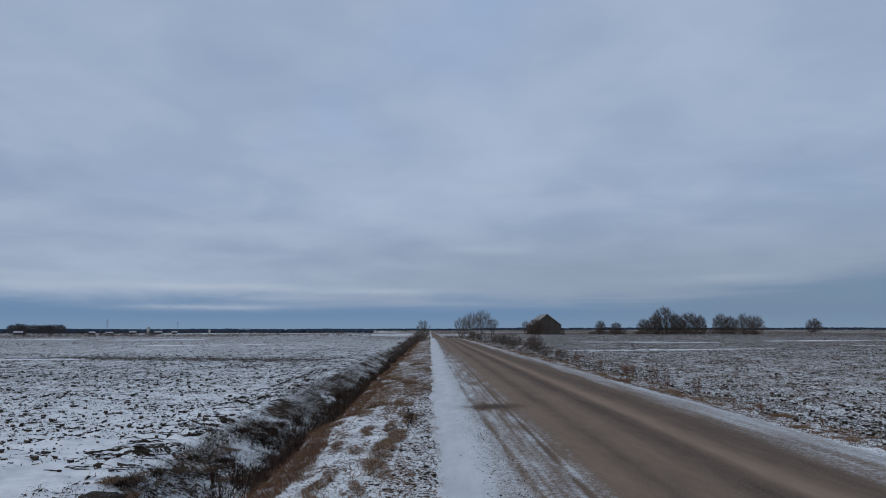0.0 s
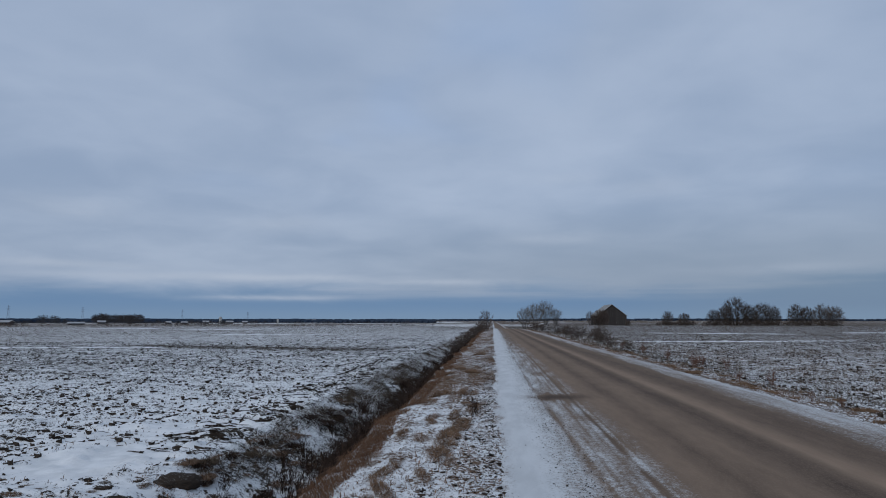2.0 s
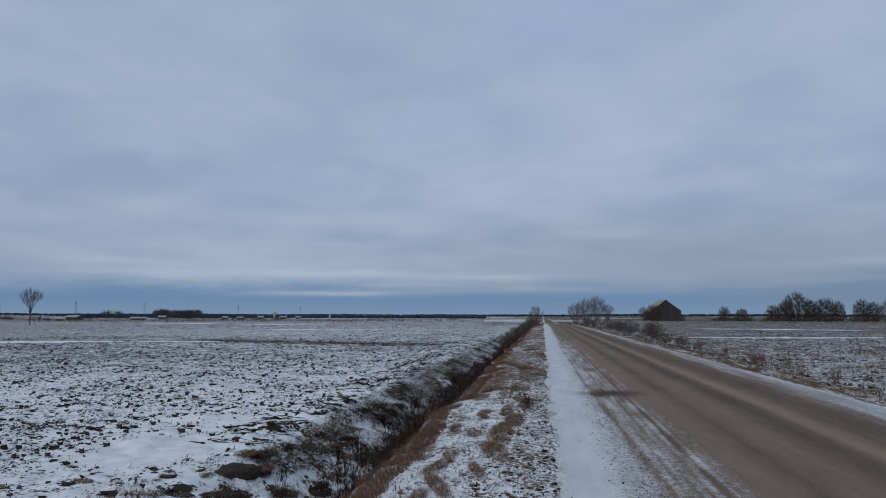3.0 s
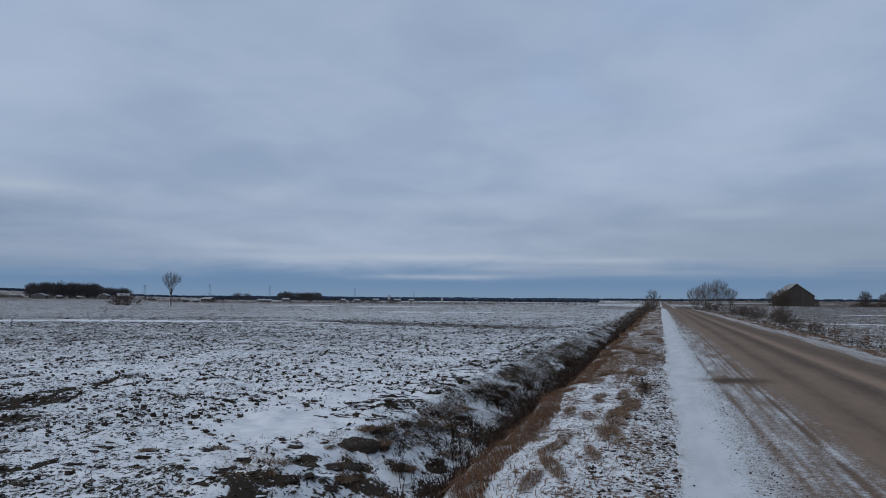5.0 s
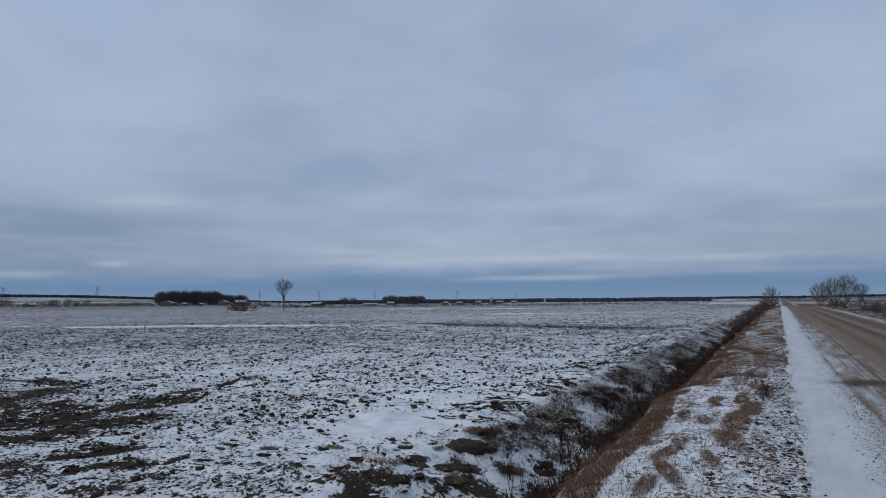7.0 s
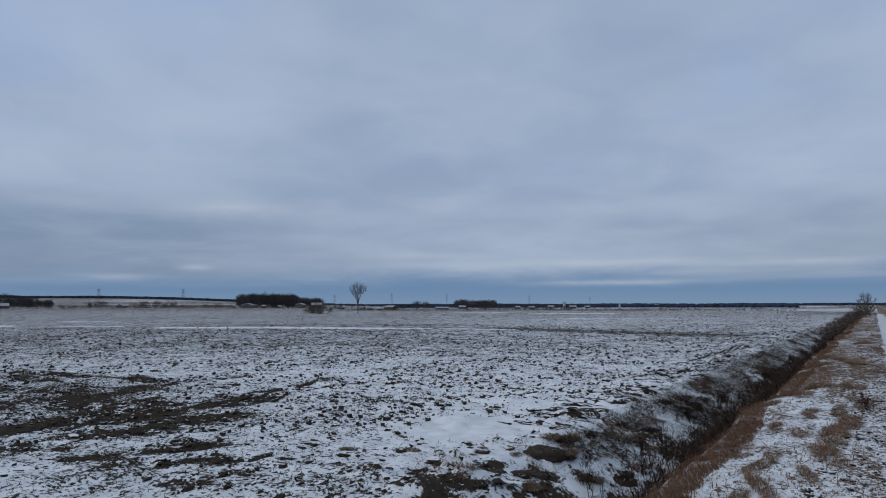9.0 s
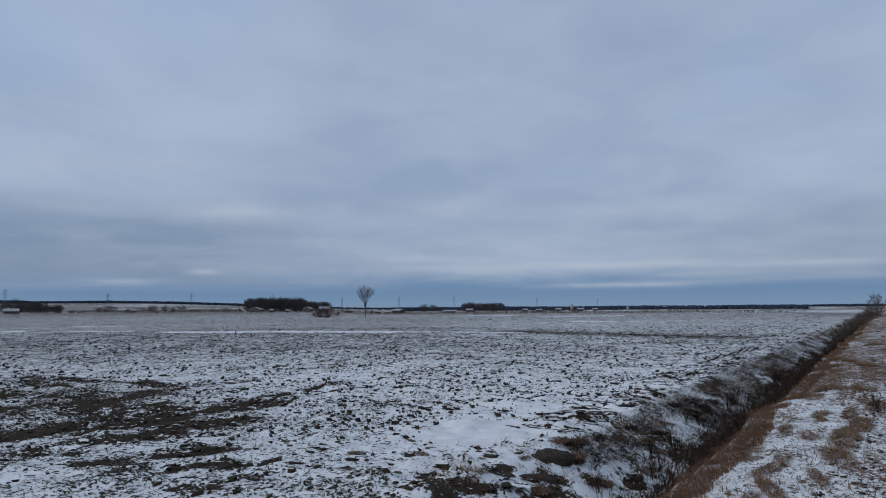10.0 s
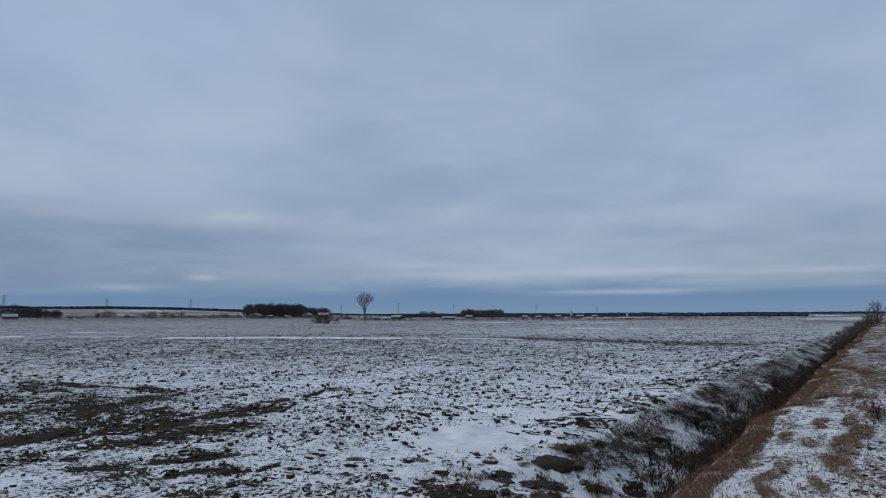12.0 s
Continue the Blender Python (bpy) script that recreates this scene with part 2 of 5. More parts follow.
def snow_cover(x, y):
    """How far snow hides the ground, 0 to 1 and beyond."""
    h, a, b = clods(x, y)
    r = np.hypot(x, y)
    blot = fbm(x / 3.2, y / 2.4, 4, 51)
    left = 0.78 - 0.25 * step(r, 12, 40) - 0.04 * step(r, 42, 120) + 0.06 * step(x / np.maximum(y, 1.0), -0.85, -0.45) * step(r, 24, 42) * step(r, 170, 70) + (0.03 + 0.11 * step(r, 30, 12)) * blot
    right = 0.55 - 0.05 * step(r, 16, 40) - 0.12 * step(r, 42, 120) + 0.04 * blot
    far = -0.10 * step(r, 180, 380) + 0.22 * step(fbm(x / 90, y / 260, 3, 61), 0.2, 0.65) * step(r, 300, 520)
    bank = 0.82 - 0.32 * step(y, 8.6, 12) - 0.12 * step(y, 14, 20) + 0.30 * fbm(x * 1.7, y * 1.2, 4, 71, 0.65)
    verge = 0.67 + 0.08 * step(y, 9, 6) - 0.24 * step(y, 8, 20) + 0.15 * fbm(x * 1.5, y * 0.32, 3, 81)
    c = np.where(x > 2.9, right, left) + far
    xb = x + bank_shift(y)
    c = c + (bank - c) * step(-xb, 2.8, 3.1) * step(xb, -4.65, -4.15)
    edge = 0.16 * fbm(x * 2.5, y * 1.5, 3, 85)
    bed = 0.03 + 0.75 * step(y, 12.4, 10.2) * step(-xb, 1.95, 2.25) + 0.25 * fbm(x * 1.4, y * 0.7, 3, 87) * step(-xb, 2.2, 2.5)
    c = c + (bed - c) * step(-xb + edge, 1.52, 1.74) * step(xb, -3.35, -2.95)
    on_verge = np.maximum(step(-x, -0.3, 0.0) * step(xb, -2.0, -1.75), step(x, 5.6, 6.0) * step(-x, -7.4, -6.6))
    c = c + (verge - c) * on_verge
    c = c - (1.3 + 1.7 * step(r, 22, 10)) * h * step(r, 90, 40)
    mud = np.minimum(sum(near_line(x, y, p, q, wd * 1.25) for p, q, wd in MUD), 1)
    drift = np.minimum(sum(near_line(x, y, p, q, wd) for p, q, wd in DRIFTS), 1)
    drift = step(drift + 0.34 * fbm(x / 3.5, y / 2.0, 4, 93), 0.52, 0.76)
    patch = np.exp(-(((x + 5.6) / 0.9) ** 2 + ((y - 9.3) / 1.1) ** 2)) + 0.6 * np.exp(-(((x + 6.5) / 1.5) ** 2 + ((y - 12.5) / 2.5) ** 2))
    band = np.exp(-((y - 47.5 + 0.15 * (x + 18)) / 3.0) ** 2) * step(x, -32, -24) * step(-x, 5, 9)
    shade_marks = np.minimum(sum(near_line(x, y, p, q, wd) for p, q, wd in SHADE_MARKS), 1)
    return c - 0.45 * shade_marks - 0.80 * mud * step(fbm(x * 2.4, y * 1.5, 4, 91, 0.7), -0.45, 0.35) - 0.31 * np.exp(-(((x + 14.0) / 5.5) ** 2 + ((y - 7.6) / 3.2) ** 2)) - 0.14 * np.exp(-(((x + 6.5) / 4.5) ** 2 + ((y - 5.0) / 1.5) ** 2)) + 1.1 * drift * (r > 20) + 0.4 * patch - 0.25 * band


# ---- materials ----


def surface(name, colour, rough=0.9, bump=None, normal_strength=0.4, distance=0.02, spec=0.06, metal=0.0):
    """A material from a function that returns its colour socket (and height socket)."""
    m = bpy.data.materials.new(name)
    m.use_nodes = True
    n = Nodes(m.node_tree)
    col, height = colour(n)
    sh = n.add("ShaderNodeBsdfPrincipled", {"Roughness": rough, "Metallic": metal, "Specular IOR Level": spec})
    n.set(sh, "Base Color", col)
    if height is not None:
        n.set(sh, "Normal", n.add("ShaderNodeBump", {"Strength": normal_strength, "Distance": distance, "Height": height}).outputs[0])
    n.add("ShaderNodeOutputMaterial", {0: sh.outputs[0]})
    return m


def place(n):
    return n.add("ShaderNodeTexCoord").outputs["Object"]


def attr(n, name):
    return n.add("ShaderNodeAttribute", attribute_name=name).outputs["Fac"]


SNOW, SNOW_DULL = (0.82, 0.83, 0.83), (0.67, 0.685, 0.69)


def snow_colour(n, p):
    return n.mix(n.span(n.noise(p, 2.3, 5.0, 0.6), 0.35, 0.65), SNOW, SNOW_DULL)


def ground_colour(n):
    p = place(n)
    cover, turf = attr(n, "cover"), attr(n, "turf")
    fine_, mid = n.noise(p, 19.0, 7.0, 0.72), n.noise(p, 4.2, 6.0, 0.68)
    lump = n.math("ADD", n.math("MULTIPLY", fine_, 0.7), n.math("MULTIPLY", mid, 0.3))
    here = n.math("ADD", cover, n.math("MULTIPLY", n.math("SUBTRACT", lump, 0.5), 3.5))
    wide = n.noise(n.vec("MULTIPLY", p, (0.7, 1.1, 1.0)), 1.0, 5.0, 0.6)
    here = n.math("ADD", here, n.math("MULTIPLY", n.math("SUBTRACT", wide, 0.5), 0.28))
    fleck = n.noise(n.vec("MULTIPLY", p, (2.8, 1.5, 1.0)), 1.0, 3.0, 0.6)
    here = n.math("ADD", here, n.math("MULTIPLY", n.math("SUBTRACT", fleck, 0.5), 0.65))
    snow = n.span(here, 0.45, 0.57)
    soil = n.mix(n.noise(p, 9.0, 6.0, 0.7), (0.019, 0.016, 0.012), (0.074, 0.060, 0.045))
    thatch = n.mix(n.noise(p, 22.0, 6.0, 0.75), (0.082, 0.053, 0.037), (0.27, 0.182, 0.125))
    bare = n.mix(turf, soil, thatch)
    height = n.math("ADD", n.math("MULTIPLY", snow, 0.35), n.math("MULTIPLY", fine_, 0.8))
    return n.mix(snow, bare, snow_colour(n, p)), height


def road_colour(n):
    p = place(n)
    cover, tone = attr(n, "cover"), attr(n, "tone")
    # grit lies at random in the snow, but traffic drags the bare gravel out along the road
    grit = n.noise(p, 42.0, 6.0, 0.78)
    drag = n.noise(n.vec("MULTIPLY", p, (16.0, 0.35, 1.0)), 1.0, 5.0, 0.6)
    pebbly = n.noise(p, 11.0, 6.0, 0.7)
    swept = n.noise(n.vec("MULTIPLY", p, (9.0, 1.6, 1.0)), 1.0, 6.0, 0.62)
    stones = n.noise(n.vec("MULTIPLY", p, (46.0, 17.0, 1.0)), 1.0, 5.0, 0.75)
    patches = n.noise(n.vec("MULTIPLY", p, (1.4, 0.35, 1.0)), 1.0, 5.0, 0.6)
    lump = n.math("ADD", n.math("MULTIPLY", grit, 0.60), n.math("ADD", n.math("MULTIPLY", drag, 0.08), n.math("MULTIPLY", pebbly, 0.32)))
    here = n.math("ADD", cover, n.math("MULTIPLY", n.math("SUBTRACT", lump, 0.5), 2.4))
    dots = n.math("MULTIPLY", n.span(n.noise(p, 34.0, 3.0, 0.6), 0.57, 0.62), n.span(cover, 1.12, 0.60))
    snow = n.math("MULTIPLY", n.span(here, 0.20, 0.80), n.math("SUBTRACT", 1.0, n.math("MULTIPLY", dots, 0.85)))
    light = n.math("ADD", tone, n.math("ADD", n.math("MULTIPLY", n.math("SUBTRACT", patches, 0.5), 0.5), n.math("MULTIPLY", n.math("SUBTRACT", swept, 0.5), 0.45)))
    gravel = n.mix(n.span(light, 0.0, 1.0, smooth=False), (0.069, 0.050, 0.039), (0.300, 0.214, 0.152))
    gravel = n.mix(n.math("MULTIPLY", n.span(stones, 0.46, 0.66), 0.32), gravel, (0.27, 0.205, 0.155))
    height = n.math("MULTIPLY", stones, n.math("SUBTRACT", 1.0, n.math("MULTIPLY", snow, 0.85)))
    return n.mix(snow, gravel, n.mix(n.span(n.noise(n.vec("MULTIPLY", p, (3.0, 0.8, 1.0)), 1.0, 5.0, 0.6), 0.35, 0.65), (0.62, 0.635, 0.64), (0.53, 0.545, 0.55))), height


def speckled(dark, light, scale, detail=5.0, per_island=0.5, snow=0.0):
    """Two tones by noise and by random islands, with a dusting of snow on what faces up."""
    def colour(n):
        p = place(n)
        geo = n.add("ShaderNodeNewGeometry")
        f = n.noise(p, scale, detail, 0.65)
        t = n.math("ADD", n.math("MULTIPLY", n.span(f, 0.3, 0.7), 1 - per_island), n.math("MULTIPLY", geo.outputs["Random Per Island"], per_island))
        c = n.mix(t, dark, light)
        if snow:
            facing = n.add("ShaderNodeSeparateXYZ", {0: geo.outputs["Normal"]}).outputs[2]
            dust = n.math("MULTIPLY", n.span(facing, 0.55, 0.95), n.span(n.noise(p, 14.0, 4.0, 0.6), 0.62 - 0.3 * snow, 0.72 - 0.3 * snow))
            c = n.mix(dust, c, SNOW_DULL)
        return c, f
    return colour


def boards(dark, light):
    """Upright weathered boards."""
    def colour(n):
        p = place(n)
        grain = n.noise(n.vec("MULTIPLY", p, (5.0, 5.0, 0.5)), 1.0, 5.0, 0.65)
        plank = n.add("ShaderNodeTexWhiteNoise", {0: n.vec("FLOOR", n.vec("MULTIPLY", p, (4.0, 4.0, 0.0)))}).outputs[0]
        return n.mix(n.math("ADD", n.math("MULTIPLY", grain, 0.6), n.math("MULTIPLY", plank, 0.4)), dark, light), grain
    return colour


M_GROUND = surface("snowy_ground", ground_colour, 0.95, normal_strength=0.7, distance=0.03, spec=0.02)
M_ROAD = surface("gravel_road", road_colour, 0.9, normal_strength=0.35, distance=0.008, spec=0.06)
M_CLOD = surface("earth", speckled((0.014, 0.011, 0.009), (0.060, 0.046, 0.036), 14.0, snow=0.05), 0.95)
M_WET = surface("wet_earth", speckled((0.030, 0.023, 0.017), (0.068, 0.053, 0.040), 9.0, snow=0.0), 0.8)
M_CLOD_SNOWY = surface("snow_capped_earth", speckled((0.016, 0.013, 0.011), (0.072, 0.056, 0.044), 14.0, snow=0.75), 0.95)
M_RESIDUE = surface("crop_residue", speckled((0.055, 0.042, 0.033), (0.21, 0.162, 0.118), 20.0, per_island=0.8), 0.95)
M_STRAW = surface("dry_grass", speckled((0.100, 0.060, 0.039), (0.330, 0.208, 0.126), 9.0, per_island=0.75), 0.85)
M_BANK = surface("rusty_grass", speckled((0.085, 0.044, 0.027), (0.250, 0.142, 0.084), 9.0, per_island=0.75), 0.85)
M_GREYGRASS = surface("dead_matted_grass", speckled((0.038, 0.028, 0.020), (0.165, 0.124, 0.087), 9.0, per_island=0.8), 0.9)
M_BROWN = surface("brown_grass", speckled((0.068, 0.041, 0.028), (0.255, 0.165, 0.108), 9.0, per_island=0.8), 0.9)
M_WEED = surface("dead_weed_stems", speckled((0.014, 0.009, 0.007), (0.066, 0.042, 0.030), 9.0, per_island=0.8), 0.9)
M_RUST = surface("rust_brown_stems", speckled((0.10, 0.055, 0.040), (0.22, 0.125, 0.090), 9.0, per_island=0.8), 0.9)
M_FROST = surface("snow_caught_in_grass", lambda n: (snow_colour(n, place(n)), None), 0.9)
M_BARK = surface("bark", speckled((0.050, 0.042, 0.038), (0.13, 0.112, 0.10), 3.0), 0.95)
M_TWIG = surface("bare_twigs", speckled((0.078, 0.066, 0.060), (0.180, 0.150, 0.134), 1.0, per_island=0.8), 0.95)
M_TWIG_DARK = surface("dark_twigs", speckled((0.048, 0.038, 0.033), (0.125, 0.100, 0.085), 1.0, per_island=0.8), 0.95)
M_TWIG_PALE = surface("pale_grey_twigs", speckled((0.105, 0.098, 0.094), (0.225, 0.205, 0.190), 1.0, per_island=0.8), 0.95)
M_TWIG_RED = surface("brown_twigs", speckled((0.058, 0.046, 0.040), (0.150, 0.116, 0.096), 1.0, per_island=0.8), 0.95)
# the blue of distance haze is mixed into the far woods' base colour
M_HAZEWOOD = surface("haze_tinted_wood", speckled((0.026, 0.040, 0.066), (0.046, 0.064, 0.094), 0.05, per_island=0.7), 1.0, spec=0.05)
M_WOOD = surface("winter_wood", speckled((0.035, 0.034, 0.036), (0.085, 0.076, 0.074), 0.2, per_island=0.7), 1.0, spec=0.05)
M_BARN = surface("weathered_boards", boards((0.036, 0.032, 0.031), (0.082, 0.074, 0.070)), 0.9)
M_TIN = surface("dull_sheet_roof", speckled((0.22, 0.22, 0.22), (0.36, 0.36, 0.355), 0.8, per_island=0.2), 0.55, spec=0.4)
M_SNOWROOF = surface("snowy_roof", speckled((0.17, 0.175, 0.185), (0.46, 0.47, 0.49), 0.9, per_island=0.2), 0.9)
M_SIDING = surface("pale_siding", speckled((0.085, 0.082, 0.082), (0.165, 0.16, 0.155), 0.6, per_island=0.3), 0.8)
M_REDSIDE = surface("dull_brown_siding", speckled((0.070, 0.054, 0.050), (0.13, 0.100, 0.090), 0.6, per_island=0.3), 0.8)
M_GLASS = surface("dark_window", lambda n: (n.mix(0.5, (0.02, 0.025, 0.03), (0.03, 0.035, 0.045)), None), 0.15, spec=0.5)
M_CONCRETE = surface("concrete", speckled((0.32, 0.32, 0.31), (0.5, 0.5, 0.48), 0.5, per_island=0.1), 0.9)
M_STEEL = surface("galvanised_steel", speckled((0.10, 0.11, 0.13), (0.17, 0.18, 0.20), 0.3), 0.6, metal=0.3)

# ---- mesh tools ----


def make_mesh(name, verts, quads=None, tris=None, smooth=False):
    me = bpy.data.meshes.new(name)
    q = np.asarray(quads if quads is not None else [], np.int32).reshape(-1, 4)
    t = np.asarray(tris if tris is not None else [], np.int32).reshape(-1, 3)
    verts = np.asarray(verts, np.float32).reshape(-1, 3)
    me.vertices.add(len(verts))
    me.vertices.foreach_set("co", verts.ravel())
    me.loops.add(q.size + t.size)
    me.loops.foreach_set("vertex_index", np.concatenate((q.ravel(), t.ravel())))
    me.polygons.add(len(q) + len(t))
    starts = np.concatenate((np.arange(len(q)) * 4, q.size + np.arange(len(t)) * 3)).astype(np.int32)
    me.polygons.foreach_set("loop_start", starts)
    me.polygons.foreach_set("use_smooth", np.full(len(starts), smooth))
    me.update(calc_edges=True)
    return me


def part(name, me, material, parent=None, label=""):
    """A mesh as one object, alone or under a thing."""
    ob = new(name, me)
    if not me.materials:
        me.materials.append(material)
    elif me.materials[0] != material:
        ob.material_slots[0].link = "OBJECT"
        ob.material_slots[0].material = material
    ob.parent = parent
    return tagged(ob, label)


def from_bmesh(name, bm, smooth=False):
    me = bpy.data.meshes.new(name)
    for f in bm.faces:
        f.smooth = smooth
    bm.to_mesh(me)
    bm.free()
    return me


def box(bm, lo, hi):
    m = Matrix.LocRotScale([(a + b) / 2 for a, b in zip(lo, hi)], None, [b - a for a, b in zip(lo, hi)])
    bmesh.ops.create_cube(bm, size=1, matrix=m)


def blade_mesh(name, foot, height, width, turn, lean, bend=0.5):
    """Grass blades, each a tapering strip that leans over and bends."""
    k = len(foot)
    side = np.c_[-np.sin(turn), np.cos(turn), np.zeros(k)] * width[:, None] / 2
    over = np.c_[np.cos(turn), np.sin(turn), np.zeros(k)]
    mid = foot + np.c_[np.zeros((k, 2)), height * 0.6] + over * (lean * height * 0.35)[:, None]
    tip = foot + np.c_[np.zeros((k, 2)), height * (1 - bend * np.minimum(lean, 1.2) * 0.6)] + over * (lean * height)[:, None]
    v = np.stack((foot - side, foot + side, mid + side * 0.75, mid - side * 0.75, tip), 1).reshape(-1, 3)
    i = np.arange(k)[:, None] * 5
    return make_mesh(name, v, i + [0, 1, 2, 3], i + [3, 2, 4])


def rods(p, q, r0, r1, sides=3):
    """Tapering rods from p to q: corners and faces."""
    p, q, r0, r1 = (np.asarray(a, float) for a in (p, q, r0, r1))
    k = len(p)
    d = q - p
    d /= np.maximum(np.linalg.norm(d, axis=1, keepdims=True), 1e-9)
    ref = np.where(np.abs(d[:, 2:3]) > 0.9, [[1.0, 0, 0]], [[0, 0, 1.0]])
    u = np.cross(d, ref)
    u /= np.linalg.norm(u, axis=1, keepdims=True)
    v = np.cross(d, u)
    ang = np.arange(sides) * 2 * np.pi / sides
    ring = np.cos(ang)[None, :, None] * u[:, None] + np.sin(ang)[None, :, None] * v[:, None]
    verts = np.concatenate((p[:, None] + ring * r0[:, None, None], q[:, None] + ring * r1[:, None, None]), 1).reshape(-1, 3)
    i = np.arange(k)[:, None] * 2 * sides
    s = np.arange(sides)
    quads = np.stack((s, (s + 1) % sides, (s + 1) % sides + sides, s + sides), 1)
    return verts, (i[:, None] + quads[None]).reshape(-1, 4)


def rod_mesh(name, p, q, r0, r1, sides=3):
    return make_mesh(name, *rods(p, q, r0, r1, sides))


def slivers(rng_, p, q, r0, r1):
    """Fine tapering twigs from p to q, each a thin sliver."""
    p, q = np.asarray(p, float), np.asarray(q, float)
    side = np.cross(q - p, rng_.normal(0, 1, p.shape))
    side /= np.maximum(np.linalg.norm(side, axis=1, keepdims=True), 1e-9)
    a, b = side * np.asarray(r0)[:, None], side * np.asarray(r1)[:, None]
    return np.stack((p - a, p + a, q + b, q - b), 1).reshape(-1, 3), np.arange(len(p) * 4).reshape(-1, 4)


def joined(name, *pieces):
    verts, quads, n = [], [], 0
    for v, f in pieces:
        verts.append(v), quads.append(f + n)
        n += len(v)
    return make_mesh(name, np.concatenate(verts), np.concatenate(quads))


# an octahedron lying on one of its faces
OCTA = np.array([(0.82, 0, 0.58), (-0.41, 0.71, 0.58), (-0.82, 0, -0.58), (0.41, -0.71, -0.58), (-0.41, -0.71, 0.58), (0.41, 0.71, -0.58)])
OCTA_F = np.array([(0, 1, 4), (1, 2, 4), (2, 3, 4), (3, 0, 4), (1, 0, 5), (2, 1, 5), (3, 2, 5), (0, 3, 5)])


def ball(subdivisions):
    bm = bmesh.new()
    bmesh.ops.create_icosphere(bm, subdivisions=subdivisions, radius=1)
    v = np.array([x.co[:] for x in bm.verts])
    f = np.array([[x.index for x in fa.verts] for fa in bm.faces])
    bm.free()
    return v, f


def lump_mesh(name, rng, centre, size, base=(OCTA, OCTA_F), rough=0.35, turn=None):
    """Many rough lumps: size is (k, 3)."""
    b, f = base
    k = len(centre)
    turn = rng.uniform(0, 2 * np.pi, k) if turn is None else turn
    v = b[None] * (1 + rng.uniform(-rough, rough, (k, len(b), 1))) * size[:, None]
    c, s = np.cos(turn)[:, None], np.sin(turn)[:, None]
    v = np.stack((v[..., 0] * c - v[..., 1] * s, v[..., 0] * s + v[..., 1] * c, v[..., 2]), 2) + centre[:, None]
    return make_mesh(name, v.reshape(-1, 3), None, (np.arange(k)[:, None, None] * len(b) + f[None]).reshape(-1, 3))


def on_ground(x, y, lift=0.0):
    return np.c_[x, y, ground_z(x, y) + lift]


def sheet(name, xs, ys, zs):
    nx, ny = len(xs), len(ys)
    gx, gy = np.meshgrid(xs, ys)
    i = np.arange(ny - 1)[:, None] * nx + np.arange(nx - 1)[None]
    quads = np.stack((i, i + 1, i + nx + 1, i + nx), 2).reshape(-1, 4)
    return make_mesh(name, np.c_[gx.ravel(), gy.ravel(), zs.ravel()], quads, smooth=True)


def graded(start, first, growth, end, cap=1e9):
    out, d = [start], first
    while abs(out[-1]) < abs(end):
        out.append(out[-1] + math.copysign(d, end))
        d = min(d * growth, cap)
    return out


def point_value(me, name, values):
    me.attributes.new(name, "FLOAT", "POINT").data.foreach_set("value", np.asarray(values, np.float32).ravel())


# ---- ground: one sheet to the horizon ----
xs = np.array(sorted(set(graded(-13.0, 0.10, 1.042, -4400)[1:])) + list(np.arange(-13.0, 9.5, 0.082)) + graded(9.5, 0.09, 1.045, 4400))
ys = np.array(sorted(graded(2.5, 0.4, 1.25, -600)[1:]) + list(np.arange(2.5, 17.0, 0.075)) + graded(17.0, 0.08, 1.026, 4400))
gx, gy = np.meshgrid(xs, ys)
me = sheet("ground", xs, ys, ground_z(gx, gy))
point_value(me, "cover", snow_cover(gx, gy))
turf = np.maximum(step(-gx, -0.3, 0.0) * step(gx + bank_shift(gy), -1.98, -1.78), step(gx, 5.6, 6.0) * step(-gx, -8.0, -7.0))
far_field = 0.30 * step(np.hypot(gx, gy), 30, 90) + 0.30 * step(np.hypot(gx, gy), 300, 600)
point_value(me, "turf", np.minimum(turf * 0.85 + 0.8 * far_field, 1) + 0.55 * step(gx, 8, 12) * step(np.hypot(gx, gy), 90, 30) + 0.10 * step(gx, -4.6, -4.0) * step(-gx, 2.5, 3.0))
ground = tagged(part("ground", me, M_GROUND), "flat ploughed farmland dusted with thin snow", "ground", kind="structure")

# ---- road ----
rx = np.linspace(ROAD_LEFT - 0.12, ROAD_RIGHT + 0.12, 176)
ry = np.array(sorted(graded(2.5, 0.5, 1.3, -600)[1:]) + list(np.arange(2.5, 16.0, 0.10)) + graded(16.0, 0.105, 1.03, 2600))
gx, gy = np.meshgrid(rx, ry)
gx_true = gx
gx = gx - road_shift(gy) * step(-gx_true, -0.9, -0.3)
wander = 0.05 * fbm(gy * 0.12, gy * 0 + 2.2, 3, 101) + 0.02 * fbm(gy * 1.3, gx * 0.5, 2, 103)
lane = gx + wander
rz = np.interp(gx, (-0.12, 0.05, 0.3, 2.9, 5.6, 5.9, 6.07), (-0.09, -0.008, 0.004, 0.045, 0.004, -0.02, -0.11))
rz = rz + 0.002 * fbm(gx * 2.2, gy * 0.7, 3, 107) - 0.014 * np.exp(-((lane - 0.98) / 0.10) ** 2) - 0.012 * np.exp(-((lane - 1.52) / 0.07) ** 2)
rz = rz + 0.03 * fbm(gy * 2.6, gx * 5.0, 4, 109, 0.65) * (np.exp(-((gx - 0.0) / 0.08) ** 2) + np.exp(-((gx - 5.95) / 0.15) ** 2))
rz = rz - dip(gx, gy)
me = sheet("road", rx, ry, rz)
spread = np.interp(gy, (6, 9, 14, 20, 40), (-0.12, -0.06, 0.10, 0.26, 0.30)) * step(gx, 3.6, 4.6)
